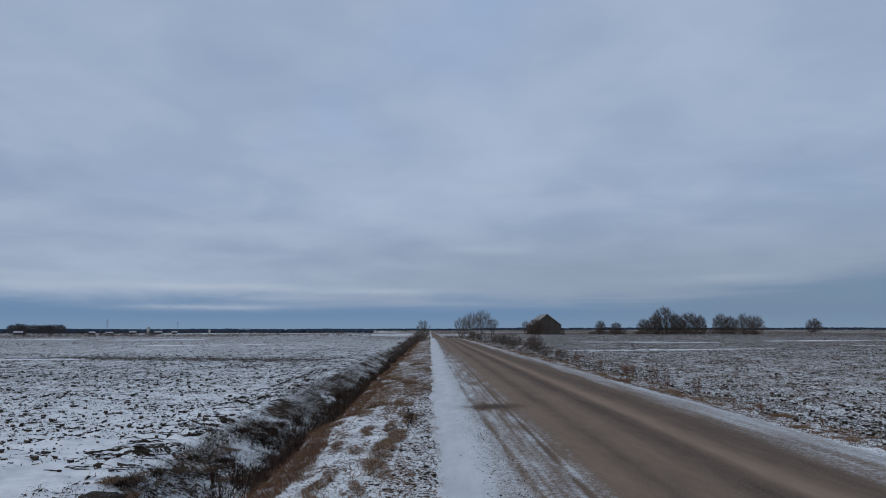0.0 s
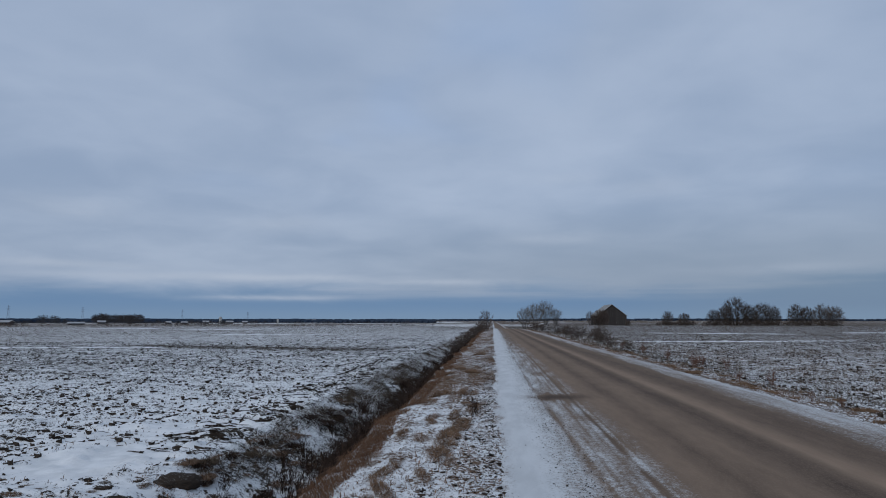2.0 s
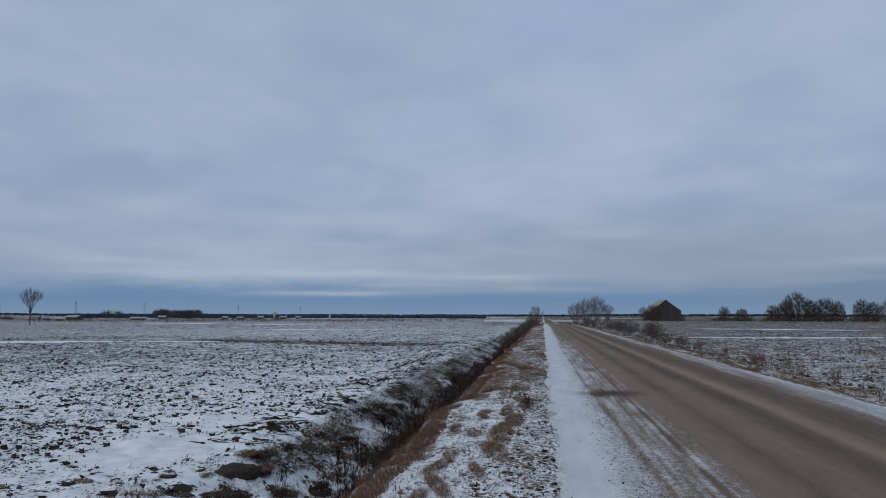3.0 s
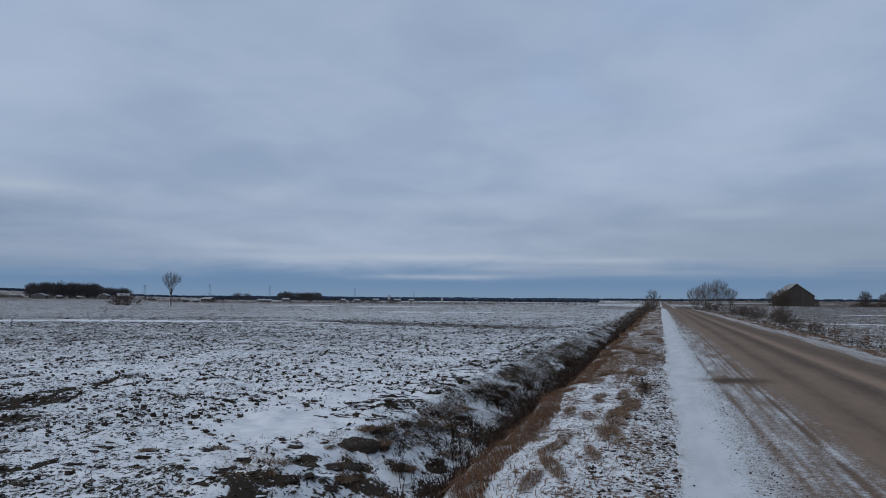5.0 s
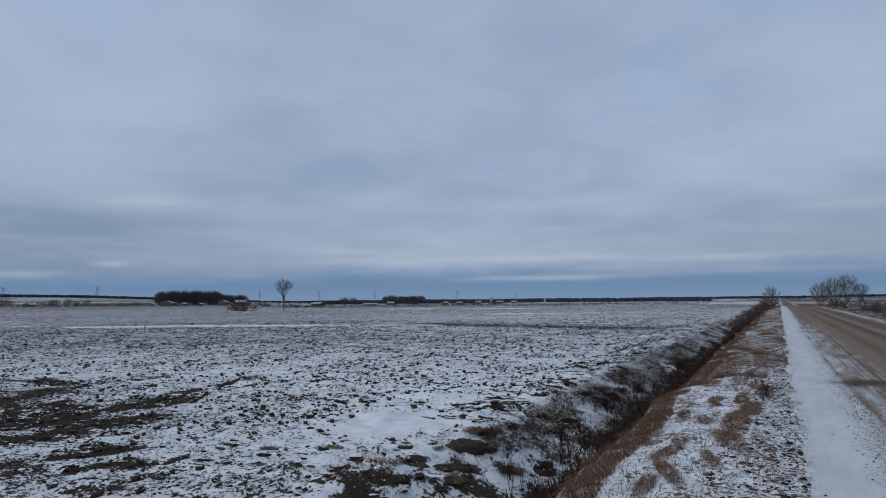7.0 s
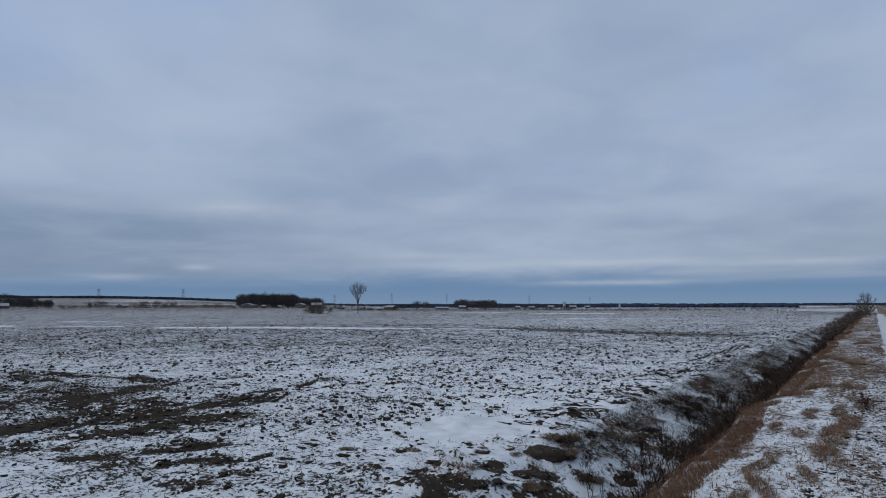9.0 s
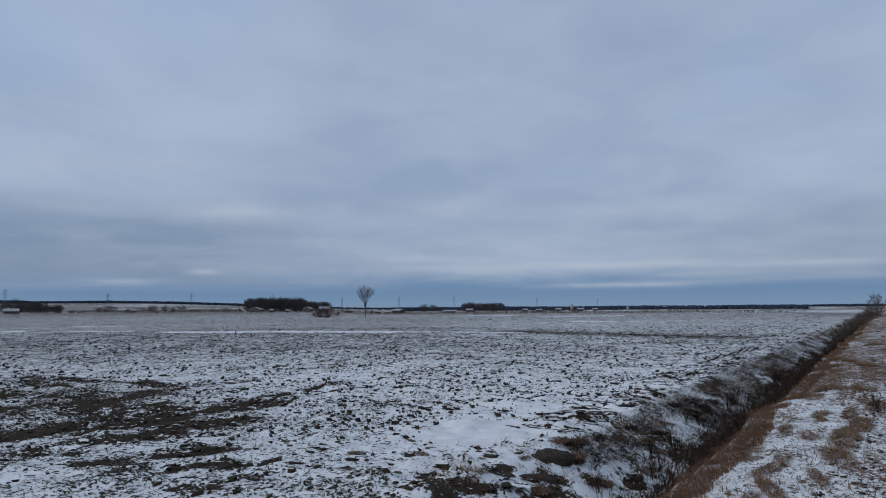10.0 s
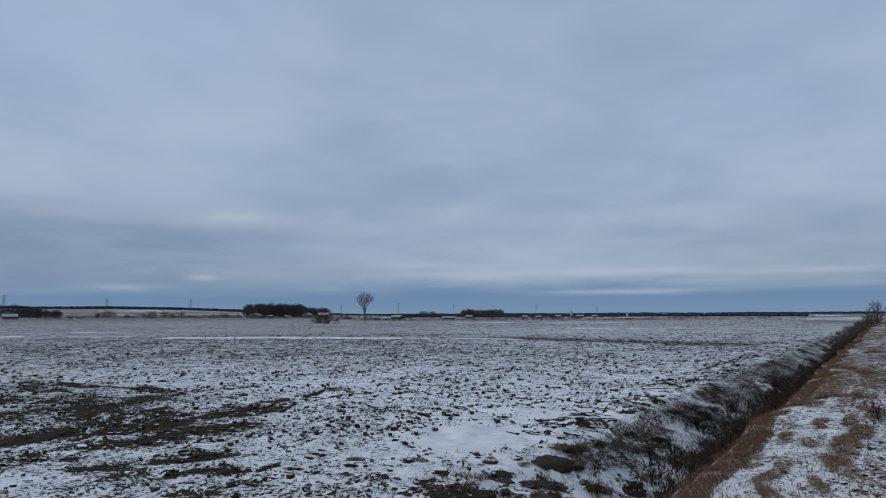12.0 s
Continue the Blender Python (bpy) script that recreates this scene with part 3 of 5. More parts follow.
cover = np.interp(lane - spread, (-0.1, 0.1, 0.25, 0.72, 0.9, 1.02, 1.12, 1.3, 1.46, 1.58, 1.74, 2.04, 4.22, 4.52, 4.80, 5.24, 5.6, 5.9),
                  (0.72, 0.92, 1.10, 0.84, 0.66, 0.48, 0.47, 0.47, 0.43, 0.38, 0.30, -0.10, -0.4, -0.10, 0.31, 0.47, 0.58, 0.70))
cover = cover - 0.16 * step(gy, 18, 5) * np.exp(-((lane - 0.72) / 0.22) ** 2)
slow = 0.06 * fbm(gy * 0.05, gy * 0 + 9.0, 2, 111)
# thin wheel ruts in the half-melted snow
for at, wide, deep in ((np.interp(gy, (6, 8.5, 12.4, 16.6, 24, 34, 72), (1.09, 1.04, 0.97, 0.90, 0.87, 0.80, 1.2)), 0.04, 0.26), (1.19, 0.028, 0.14), (1.545, 0.03, 0.34), (1.40, 0.03, 0.20), (1.30, 0.02, 0.16), (1.66, 0.02, 0.14)):
    cover = cover - deep * np.exp(-((gx + 0.5 * slow - at) / wide) ** 2) * (0.45 + 0.55 * step(fbm(gy * 0.5, gy * 0 + np.mean(at) * 31, 3, 113), -0.8, 0.3)) * step(gy, 60, 20)
cover = cover + 0.14 * np.exp(-((gx + 0.5 * slow - 1.60) / 0.03) ** 2) * step(gy, 16, 8) + 0.16 * fbm(gx * 7, gy * 0.9, 3, 117) * step(gx, 0.6, 0.9) * step(-gx, -1.9, -1.6) + 0.16 * fbm(gx * 5, gy * 0.35, 3, 119) * step(gx, 4.5, 5.0)
stain = np.exp(-((gy - 14.1) / 0.35) ** 2) * step(gx, 0.85, 1.1) * step(-gx, -2.2, -1.7) + 0.35 * np.exp(-((gy - 14.1) / 0.5) ** 2) * step(gx, 0.35, 0.6) * step(-gx, -2.2, -1.7)
ragged = (gx_true - 0.05) / 0.13
cover = cover + (0.55 * fbm(gx_true * 7, gy * 2.2, 4, 157, 0.7) - 0.10) * np.exp(-ragged ** 2)
far_thin = step(gy, 25, 60) * np.exp(-((lane - 1.4) / 0.45) ** 2)
tone = np.interp(lane, (0.7, 1.0, 1.5, 1.9, 2.1, 2.35, 2.6, 2.85, 3.1, 3.3, 3.5, 3.68, 3.82, 4.1, 4.45, 5.0, 6.0),
                (0.45, 0.40, 0.42, 0.62, 0.60, 0.26, 0.52, 0.60, 0.32, 0.12, 0.30, 0.88, 0.80, 0.34, 0.22, 0.40, 0.50))
point_value(me, "cover", cover - 0.7 * stain - 0.22 * far_thin)
# the last term paints the shadow of the rut's ledge into the tone
point_value(me, "tone", 0.04 + 0.94 * tone - 0.3 * stain - 0.16 * np.exp(-((gx + 0.5 * slow - 1.545) / 0.035) ** 2) * step(gy, 24, 10))
road = tagged(part("road", me, M_ROAD), "straight gravel road with worn wheel tracks and snowy edges", "road", kind="structure")

# ---- loose earth and crop residue on the fields ----
rng = np.random.default_rng(7)


def field_spots(k, r0, r1, side, power=1.0):
    """Spots over a field, thinning out with the distance."""
    r = (r0 ** power + rng.uniform(0, 1, k) * (r1 ** power - r0 ** power)) ** (1 / power)
    a = np.radians(rng.uniform(-84, -4, k) if side < 0 else rng.uniform(6, 50, k))
    x, y = r * np.sin(a), r * np.cos(a)
    keep = (x < -4.4) if side < 0 else (x > 7.2)
    clean = np.exp(-(((x + 5.6) / 0.9) ** 2 + ((y - 9.3) / 1.1) ** 2))
    keep &= np.minimum(sum(near_line(x, y, p, q, wd) for p, q, wd in DRIFTS), 1) < rng.uniform(0.3, 1.0, k)
    keep &= (fbm(x * 0.8, y * 0.8, 3, 121) + rng.uniform(-0.8, 0.9, k) > 0.1) & (clean < 0.35)
    return x[keep], y[keep]


def scatter_lumps(name, k, side, lo, hi, r1, label, power=1.0, r0=4.5):
    x, y = field_spots(k, r0, r1, side, power)
    s = np.minimum(rng.gamma(2.2, 1.0, len(x)) / 2.2, 1.8)[:, None] * (lo + (hi - lo) * rng.uniform(0, 1, (len(x), 1)))
    size = s * np.c_[rng.uniform(0.7, 1.7, len(x)), rng.uniform(0.5, 1.0, len(x)), rng.uniform(0.25, 0.65, len(x))]
    me_ = lump_mesh(name, rng, on_ground(x, y) + np.c_[np.zeros((len(x), 2)), size[:, 2] * 0.1], size, rough=0.6)
    return tagged(part(name, me_, M_CLOD), label, "soil", kind="stuff")


def scatter_clods(name, k, side, r0, r1, power, label):
    """Upright broken clods, dark on their sides and snowy on top."""
    x, y = field_spots(k, r0, r1, side, power)
    n = len(x)
    s = np.minimum(rng.gamma(3.0, 1.0, (n, 1)) / 3.0, 1.9)
    size = s * np.c_[rng.uniform(0.022, 0.052, n), rng.uniform(0.02, 0.04, n), rng.uniform(0.018, 0.038, n)]
    me_ = lump_mesh(name, rng, on_ground(x, y) + np.c_[np.zeros((n, 2)), size[:, 2] * 0.4], size, rough=0.45)
    return tagged(part(name, me_, M_CLOD_SNOWY), label, "soil", kind="stuff")


def scatter_stalks(name, k, side, r1, label):
    x, y = field_spots(k, 4.5 if side < 0 else 9.0, r1, side)
    a, l = rng.uniform(0, 2 * np.pi, len(x)), rng.uniform(0.03, 0.13, len(x))
    p = on_ground(x, y, 0.008)
    q = p + np.c_[np.cos(a) * l, np.sin(a) * l, rng.uniform(0.0, 0.6, len(x)) ** 2 * l]
    rr = rng.uniform(0.003, 0.009, len(x))
    return tagged(part(name, rod_mesh(name, p, q, rr, rr * 0.6), M_RESIDUE), label, "crop residue", kind="stuff")


scatter_lumps("earth_crumbs", 46000, -1, 0.014, 0.034, 75, "dark crumbs of ploughed earth poking through thin snow")
scatter_lumps("earth_lumps", 18000, -1, 0.024, 0.055, 55, "dark flat lumps of ploughed earth in thin snow")
scatter_lumps("earth_lumps", 15000, -1, 0.035, 0.075, 150, "dark lumps of earth dotting the far snowy field", 1.5, 28.0)
scatter_lumps("earth_lumps", 12000, 1, 0.030, 0.065, 120, "dark lumps of earth dotting the field beyond the road", 1.4, 14.0)
scatter_lumps("earth_crumbs", 34000, 1, 0.013, 0.032, 80, "dark crumbs of earth poking through the snow", r0=9.0)
scatter_clods("plough_clods", 34000, -1, 11.0, 75.0, 1.2, "snow-capped clods of ploughed earth in thin snow")
scatter_clods("plough_clods", 22000, 1, 12.0, 80.0, 1.3, "snow-capped clods of earth in the field by the road")
# thin slices of earth turned up by the plough where the field meets the ditch; the first ones darken the ledges as
# their shadow
slices = list(SHADE_MARKS)
for _ in range(90):
    x0, y0 = rng.uniform(-5.7, -4.05), 10 + 16 * rng.uniform(0, 1) ** 1.3
    slices.append(((x0, y0), (x0 + rng.uniform(0.12, 0.5), y0 + rng.normal(0.02, 0.06)), rng.uniform(0.025, 0.05)))
spots, sizes, turns = [], [], []
for (x0, y0), (x1, y1), wd in slices:
    length = math.hypot(x1 - x0, y1 - y0)
    k = max(4, int(length / 0.03))
    t = rng.uniform(0, 1, k)
    x, y = x0 + (x1 - x0) * t + rng.normal(0, 0.25 * wd, k), y0 + (y1 - y0) * t + rng.normal(0, 0.35 * wd, k)
    spots.append(on_ground(x, y, 0.006))
    sizes.append(np.c_[rng.uniform(0.05, 0.13, k), rng.uniform(0.15, 0.38, k) * wd, rng.uniform(0.15, 0.34, k) * wd])
    turns.append(rng.normal(math.atan2(y1 - y0, x1 - x0), 0.12, k))
me_ = lump_mesh("turned_earth", rng, np.concatenate(spots), np.concatenate(sizes), rough=0.4, turn=np.concatenate(turns))
tagged(part("turned_earth", me_, M_CLOD), "thin dark slices of turned earth and ledge shade at the field edge", "soil", kind="stuff")

spots, sizes, flecks = [], [], []
for (x0, y0), (x1, y1), wd in MUD:
    k = int(14 + 75 * wd * math.hypot(x1 - x0, y1 - y0) / 0.5)
    t, side = rng.uniform(-0.05, 1.05, k), rng.normal(0, 0.75 * wd, (2, k))
    p = on_ground(x0 + (x1 - x0) * t + side[0], y0 + (y1 - y0) * t + side[1], 0.004)
    snowy = rng.uniform(0, 1, k) < 0.14
    spots.append(p[~snowy]), flecks.append(p[snowy])
    sizes.append(rng.gamma(2.0, 0.010, (int((~snowy).sum()), 1)) + 0.008)
size = np.concatenate(sizes)
size = size * np.c_[rng.uniform(0.8, 1.8, len(size)), rng.uniform(0.6, 1.1, len(size)), rng.uniform(0.20, 0.45, len(size))]
tagged(part("mud_clods", lump_mesh("mud_clods", rng, np.concatenate(spots), size, ball(1), rough=0.4), M_WET), "broken dark clods of wet bare mud", "soil", kind="stuff")
flecks = np.concatenate(flecks)
size = rng.gamma(2.0, 0.009, (len(flecks), 1)) * np.c_[rng.uniform(1.0, 2.4, len(flecks)), rng.uniform(0.6, 1.2, len(flecks)), np.full(len(flecks), 0.16)] + 0.004
tagged(part("snow_flecks", lump_mesh("snow_flecks", rng, flecks, size, ball(1), rough=0.4), M_FROST), "small scraps of snow left on the bare mud", "snow", kind="stuff")

scatter_stalks("crop_residue", 27000, -1, 60, "broken dry stalks lying on the snowy field")
scatter_stalks("crop_residue", 26000, 1, 70, "broken dry stalks lying on the snowy field")


# ---- grass along the verges, the ditch and its banks ----
def strip(k, x0, x1, y0=3.0, y1=140.0, power=0.35):
    y = (y0 ** power + rng.uniform(0, 1, k) * (y1 ** power - y0 ** power)) ** (1 / power)
    y = np.where(rng.uniform(0, 1, k) < 0.10, rng.uniform(-14, y0, k), y)
    return rng.uniform(x0, x1, k), y


def grass(name, x, y, height, width, lean, material, label, turn=None, bend=0.5, clump=None, along=0.8):
    if clump is not None:
        keep = fbm(x * clump[0], y * clump[0] * along, 3, clump[2]) > clump[1]
        x, y = x[keep], y[keep]
    k = len(x)
    h = rng.uniform(*height, k) * rng.uniform(0.6, 1.0, k)
    grow = 1 + np.clip(y - 20, 0, 100) / 60
    t = rng.uniform(0, 2 * np.pi, k) if turn is None else rng.normal(turn, 0.7, k)
    me_ = blade_mesh(name, on_ground(x, y, -0.01), h, rng.uniform(*width, k) * grow, t, rng.uniform(*lean, k), bend)
    return tagged(part(name, me_, material), label, "grass", kind="stuff")


x, y = strip(52000, -1.76, -1.44)
x = x - bank_shift(y)
grass("bank_grass", x, y, (0.04, 0.15), (0.004, 0.009), (0.6, 1.7), M_BANK, "rusty brown dead grass hanging over the ditch bank", turn=math.pi, bend=1.2, clump=(1.2, -0.4, 129))
x, y = rng.normal(-4.0, 0.4, 9000), rng.normal(7.1, 0.7, 9000)
grass("tangled_grass", x, y, (0.02, 0.08), (0.005, 0.010), (1.0, 2.6), M_BROWN, "tangled brown dead grass at the corner of the field", bend=1.2, clump=(1.6, 0.22, 159))
x, y = strip(46000, -1.9, 0.10)
keep = (y > 9.5) | (rng.uniform(0, 1, len(y)) < 0.4)
x, y = x[keep], y[keep]
grass("verge_grass", x, y, (0.025, 0.09), (0.005, 0.011), (0.8, 2.0), M_STRAW, "short tan dead grass in the snow of the verge", clump=(2.0, 0.26, 131), along=0.24)
x, y = strip(34000, 5.9, 8.4, 6.0, 160)
grass("verge_grass", x, y, (0.03, 0.13), (0.006, 0.013), (0.4, 1.6), M_STRAW, "short tan dead grass beside the gravel road", clump=(1.3, 0.05, 133), along=0.35)
x, y = strip(66000, -4.18, -3.0)
keep = (y > 12.0) | (y > 9.5) & (rng.uniform(0, 1, len(y)) < 0.5) | (rng.uniform(0, 1, len(y)) < 0.06)
x, y = x[keep], y[keep]
grass("matted_grass", x, y, (0.05, 0.19), (0.006, 0.014), (1.3, 2.8), M_GREYGRASS, "dark matted dead grass on the ditch bank", turn=-0.35, bend=1.3, clump=(1.2, np.interp(y, (10, 17), (0.12, -0.08)), 137), along=0.6)
x, y = strip(34000, -4.3, -3.0)
x, y = x[y > 10], y[y > 10]
grass("snow_tufts", x, y, (0.05, 0.17), (0.008, 0.018), (1.3, 2.6), M_FROST, "snow caught on bent grass of the ditch bank", turn=-0.35, bend=1.2, clump=(1.2, -0.1, 139))
x, y = strip(76000, -3.3, -1.88)
keep = rng.uniform(0, 1, len(y)) < np.where(x > -2.4, np.interp(y, (8.2, 10.0), (0.25, 1.0)), np.interp(y, (9.8, 12.5), (0.05, 0.9)))
x, y = x[keep], y[keep]
x = x - bank_shift(y)
grass("ditch_weeds", x, y, (0.10, 0.42), (0.007, 0.019), (0.3, 1.8), M_WEED, "dark brown dead weeds filling the ditch", clump=(0.9, -0.45, 141))
x, y = strip(16000, 7.0, 13.0, 9.0, 120)
grass("field_weeds", x, y, (0.10, 0.38), (0.006, 0.012), (0.1, 0.9), M_RESIDUE, "thin dead weeds along the edge of the field", clump=(0.6, 0.05, 143))
x, y = field_spots(80000, 10, 95, 1)
grass("field_stubble", x, y, (0.05, 0.22), (0.006, 0.014), (0.1, 0.9), M_RESIDUE, "sparse dead stubble standing in the snow", clump=(0.5, -0.1, 147))
x, y = field_spots(34000, 5, 75, -1)
grass("field_stubble", x, y, (0.03, 0.10), (0.006, 0.014), (0.2, 1.2), M_RESIDUE, "short dead stubble standing in the snow", clump=(0.5, -0.1, 149))

for side, label_, far_ in ((-1, "short dead stubble stumps in thin snow", 95), (1, "short dead stubble stumps standing in thin snow", 110)):
    x, y = field_spots(64000 if side < 0 else 52000, 11.0, far_, side, 1.5)
    grass("stubble_stumps", x, y, (0.025, 0.08), (0.010, 0.026), (0.2, 1.4), M_RESIDUE, label_)
x, y = strip(15000, -1.7, 0.08)
grass("grass_litter", x, y, (0.012, 0.05), (0.004, 0.009), (1.0, 2.6), M_STRAW, "flecks of tan dead grass lying on the snowy verge")
x, y = strip(17000, -1.8, 0.12)
grass("grass_litter", x, y, (0.012, 0.04), (0.006, 0.015), (1.0, 2.6), M_GREYGRASS, "flecks of dead grass lying on the snowy verge")
x, y = strip(1500, -0.75, 0.06, 3.0, 30)
size = np.minimum(rng.gamma(2.0, 0.0065, (len(x), 1)), 0.03) * rng.uniform(0.6, 1.4, (len(x), 3)) * [[1.3, 0.9, 0.4]] + 0.003
tagged(part("verge_crumbs", lump_mesh("verge_crumbs", rng, on_ground(x, y, 0.004), size), M_CLOD), "dark crumbs of soil and grass scattered on the snowy verge", "soil", kind="stuff")
x, y = strip(14000, 5.8, 8.5, 6.0, 160)
grass("grass_litter", x, y, (0.012, 0.045), (0.008, 0.020), (0.8, 2.2), M_RESIDUE, "flecks of dead grass lying beside the road")

for side, k, label_ in ((-1, 17000, "coarse dead stalks dotting the far snowy field"), (1, 11000, "coarse dead stalks dotting the far field beside the road")):
    x, y = field_spots(k, 80, 270, side, 1.6)
    grass("far_stubble", x, y, (0.07, 0.20), (0.03, 0.09), (0.2, 1.2), M_RESIDUE, label_)

# pebbles and crumbs thrown on the snowy edge of the road
x, y = strip(26000, -0.35, 1.15, 3.0, 40)
keep = rng.uniform(0, 1, len(x)) < 0.8 * np.exp(-((x + 0.08) / 0.15) ** 2) + 0.75 * np.exp(-((x - 0.85) / 0.2) ** 2)
x, y = x[keep], y[keep]
size = np.minimum(rng.gamma(1.3, 0.0024, (len(x), 1)), 0.009 + 0.012 * (x < 0.1)[:, None]) * rng.uniform(0.6, 1.4, (len(x), 3)) * [[1, 1, 0.6]] + 0.0015
z = np.where(x > 0.05, np.interp(x, (0.05, 0.3, 2.9), (0.0, 0.004, 0.045)), ground_z(x, y))
tagged(part("road_gravel", lump_mesh("road_gravel", rng, np.c_[x, y, z + size[:, 2] * 0.5], size), M_CLOD), "dark gravel crumbs strewn on the snow beside the road", "gravel", kind="stuff")


# ---- single tussocks, clods and weeds ----
def tussock_meshes(name, count, blades, radius, height, width):
    out = []
    for _ in range(count):
        a, r = rng.uniform(0, 2 * np.pi, blades), radius * np.sqrt(rng.uniform(0, 1, blades))
        foot = np.c_[r * np.cos(a), r * np.sin(a), np.full(blades, -0.02)]
        h = height * rng.uniform(0.45, 1.0, blades) * (1.15 - 0.5 * r / radius)
        out.append(blade_mesh(name, foot, h, rng.uniform(*width, blades), a + rng.normal(0, 1.1, blades), rng.uniform(0.5, 1.7, blades), 1.0))
    return out


def put(name, me, material, x, y, scale, label, category, group, lift=0.0, turn=None):
    ob = part(name, me, material)
    ob.matrix_basis = pose(x, y, float(ground_z(x, y)) + lift, 0, 0, rng.uniform(0, 360) if turn is None else turn) @ Matrix.Diagonal((*scale, 1))
    return tagged(ob, label, category, group)


TUSSOCKS = [(-0.62, 9.2, 1.4), (-0.64, 8.1, 1.3), (-0.5, 10.6, 1.3), (-0.37, 12.3, 1.3), (-0.66, 11.3, 1.1), (-0.75, 7.1, 0.8), (-1.17, 7.3, 0.8), (-1.06, 6.4, 1.0), (-1.02, 11.2, 1.0),
            (-1.27, 13.4, 1.1), (-0.66, 20.8, 1.6), (-1.2, 18.7, 1.5), (-1.0, 9.3, 0.9), (-1.3, 9.7, 0.9), (-1.16, 5.9, 1.0), (-1.13, 7.9, 0.7), (-1.42, 8.0, 0.8), (-1.12, 14.7, 1.3),
            (-1.1, 22.3, 1.6), (-0.55, 31.3, 1.8), (-0.67, 14.9, 1.2), (-0.6, 8.6, 1.2), (-0.56, 9.9, 1.1)]
tufts = tussock_meshes("grass_tussock", 4, 440, 0.17, 0.16, (0.003, 0.007))
for k, (x, y, s) in enumerate(TUSSOCKS):
    put("grass_tussock", tufts[k % 4], M_STRAW, x, y, (s * rng.uniform(0.4, 0.75), s * rng.uniform(1.6, 3.0), s * rng.uniform(0.6, 1.0)), "tan dead grass tussock rising from the snowy verge", "grass tussock", "tussocks on the verge", turn=rng.normal(0, 12))
for k in range(18):
    x, y = rng.uniform(-1.7, -0.1), 8 + 60 * rng.uniform(0, 1) ** 1.7
    s = rng.uniform(0.5, 1.2)
    put("grass_tussock", tufts[k % 4], M_STRAW, x, y, (s * rng.uniform(0.4, 0.8), s * rng.uniform(1.4, 2.8), s * rng.uniform(0.5, 0.9)), "tan dead grass tussock rising from the snowy verge", "grass tussock", "tussocks on the verge", turn=rng.normal(0, 14))
for k in range(40):
    x, y = rng.uniform(6.1, 8.2), 9 + 70 * rng.uniform(0, 1) ** 1.6
    s = rng.uniform(0.6, 1.4)
    put("grass_tussock", tufts[k % 4], M_STRAW, x, y, (s, s, s * 0.9), "tan dead grass tussock beside the gravel road", "grass tussock", "tussocks beside the road")

for k in range(64):
    x, y = 6.3 + 1.9 * rng.uniform(0, 1) ** 1.2, 8.5 + 46 * rng.uniform(0, 1) ** 1.4
    s = rng.uniform(0.7, 1.5)
    put("grass_tussock", tufts[k % 4], M_STRAW, x, y, (s * 1.0, s * 0.5, s * 0.36), "flattened tan grass tussock on the road shoulder", "grass tussock", "tussocks beside the road", turn=rng.normal(10, 25))

# dark matted clumps on the ditch bank
matted = tussock_meshes("bank_clump", 4, 420, 0.20, 0.14, (0.005, 0.011))
BROWN_CLUMPS = [(-3.86, 8.92, 0.4), (-4.3, 8.18, 0.35), (-4.22, 10.02, 0.7), (-4.04, 9.34, 0.7), (-3.94, 10.02, 0.47), (-4.02, 11.27, 0.44), (-4.12, 11.98, 0.56), (-3.75, 11.25, 0.61), (-3.81, 12.12, 0.56), (-3.57, 11.96, 0.46), (-3.7, 9.95, 0.39), (-3.76, 9.46, 0.38),
                (-3.95, 13.09, 0.6), (-3.77, 17.86, 0.8), (-3.66, 16.83, 0.63), (-3.77, 10.51, 0.49), (-3.94, 9.54, 0.38), (-4.03, 12.36, 0.48), (-3.64, 13.01, 0.49), (-3.56, 11.24, 0.39), (-4.69, 7.63, 0.35),
                (-4.78, 8.15, 0.27), (-5.46, 7.46, 0.43), (-5.35, 7.74, 0.3), (-6.25, 7.03, 0.44), (-6.88, 7.07, 0.39), (-4.6, 6.65, 0.38), (-4.24, 7.38, 0.28), (-4.29, 8.1, 0.3), (-5.76, 6.32, 0.28), (-4.93, 5.97, 0.25)]
DARK_CLUMPS = [(-4.18, 9.7, 0.54), (-3.97, 14.92, 0.9), (-3.94, 15.82, 0.83), (-3.66, 15.66, 0.7), (-3.68, 14.36, 0.65), (-3.17, 11.53, 0.4), (-3.28, 9.69, 0.46), (-3.56, 8.84, 0.39), (-2.88, 9.82, 0.61),
               (-2.81, 10.42, 0.56), (-2.86, 11.48, 0.7), (-3.17, 13.02, 0.89), (-3.12, 14.3, 0.97), (-3.04, 15.9, 1.07), (-3.13, 18.25, 1.08), (-2.94, 12.6, 0.76), (-2.77, 13.39, 0.7), (-3.48, 16.56, 0.62),
               (-6.54, 6.23, 0.29), (-4.21, 6.56, 0.45), (-4.09, 6.96, 0.47), (-3.99, 7.15, 0.42), (-4.01, 7.64, 0.37)]
frosts = tussock_meshes("snow_cap", 3, 45, 0.20, 0.13, (0.006, 0.014))
for _ in range(45):
    BROWN_CLUMPS.append((rng.uniform(-4.2, -3.1), 10 + 16 * rng.uniform(0, 1) ** 1.2, rng.uniform(0.4, 0.9)))
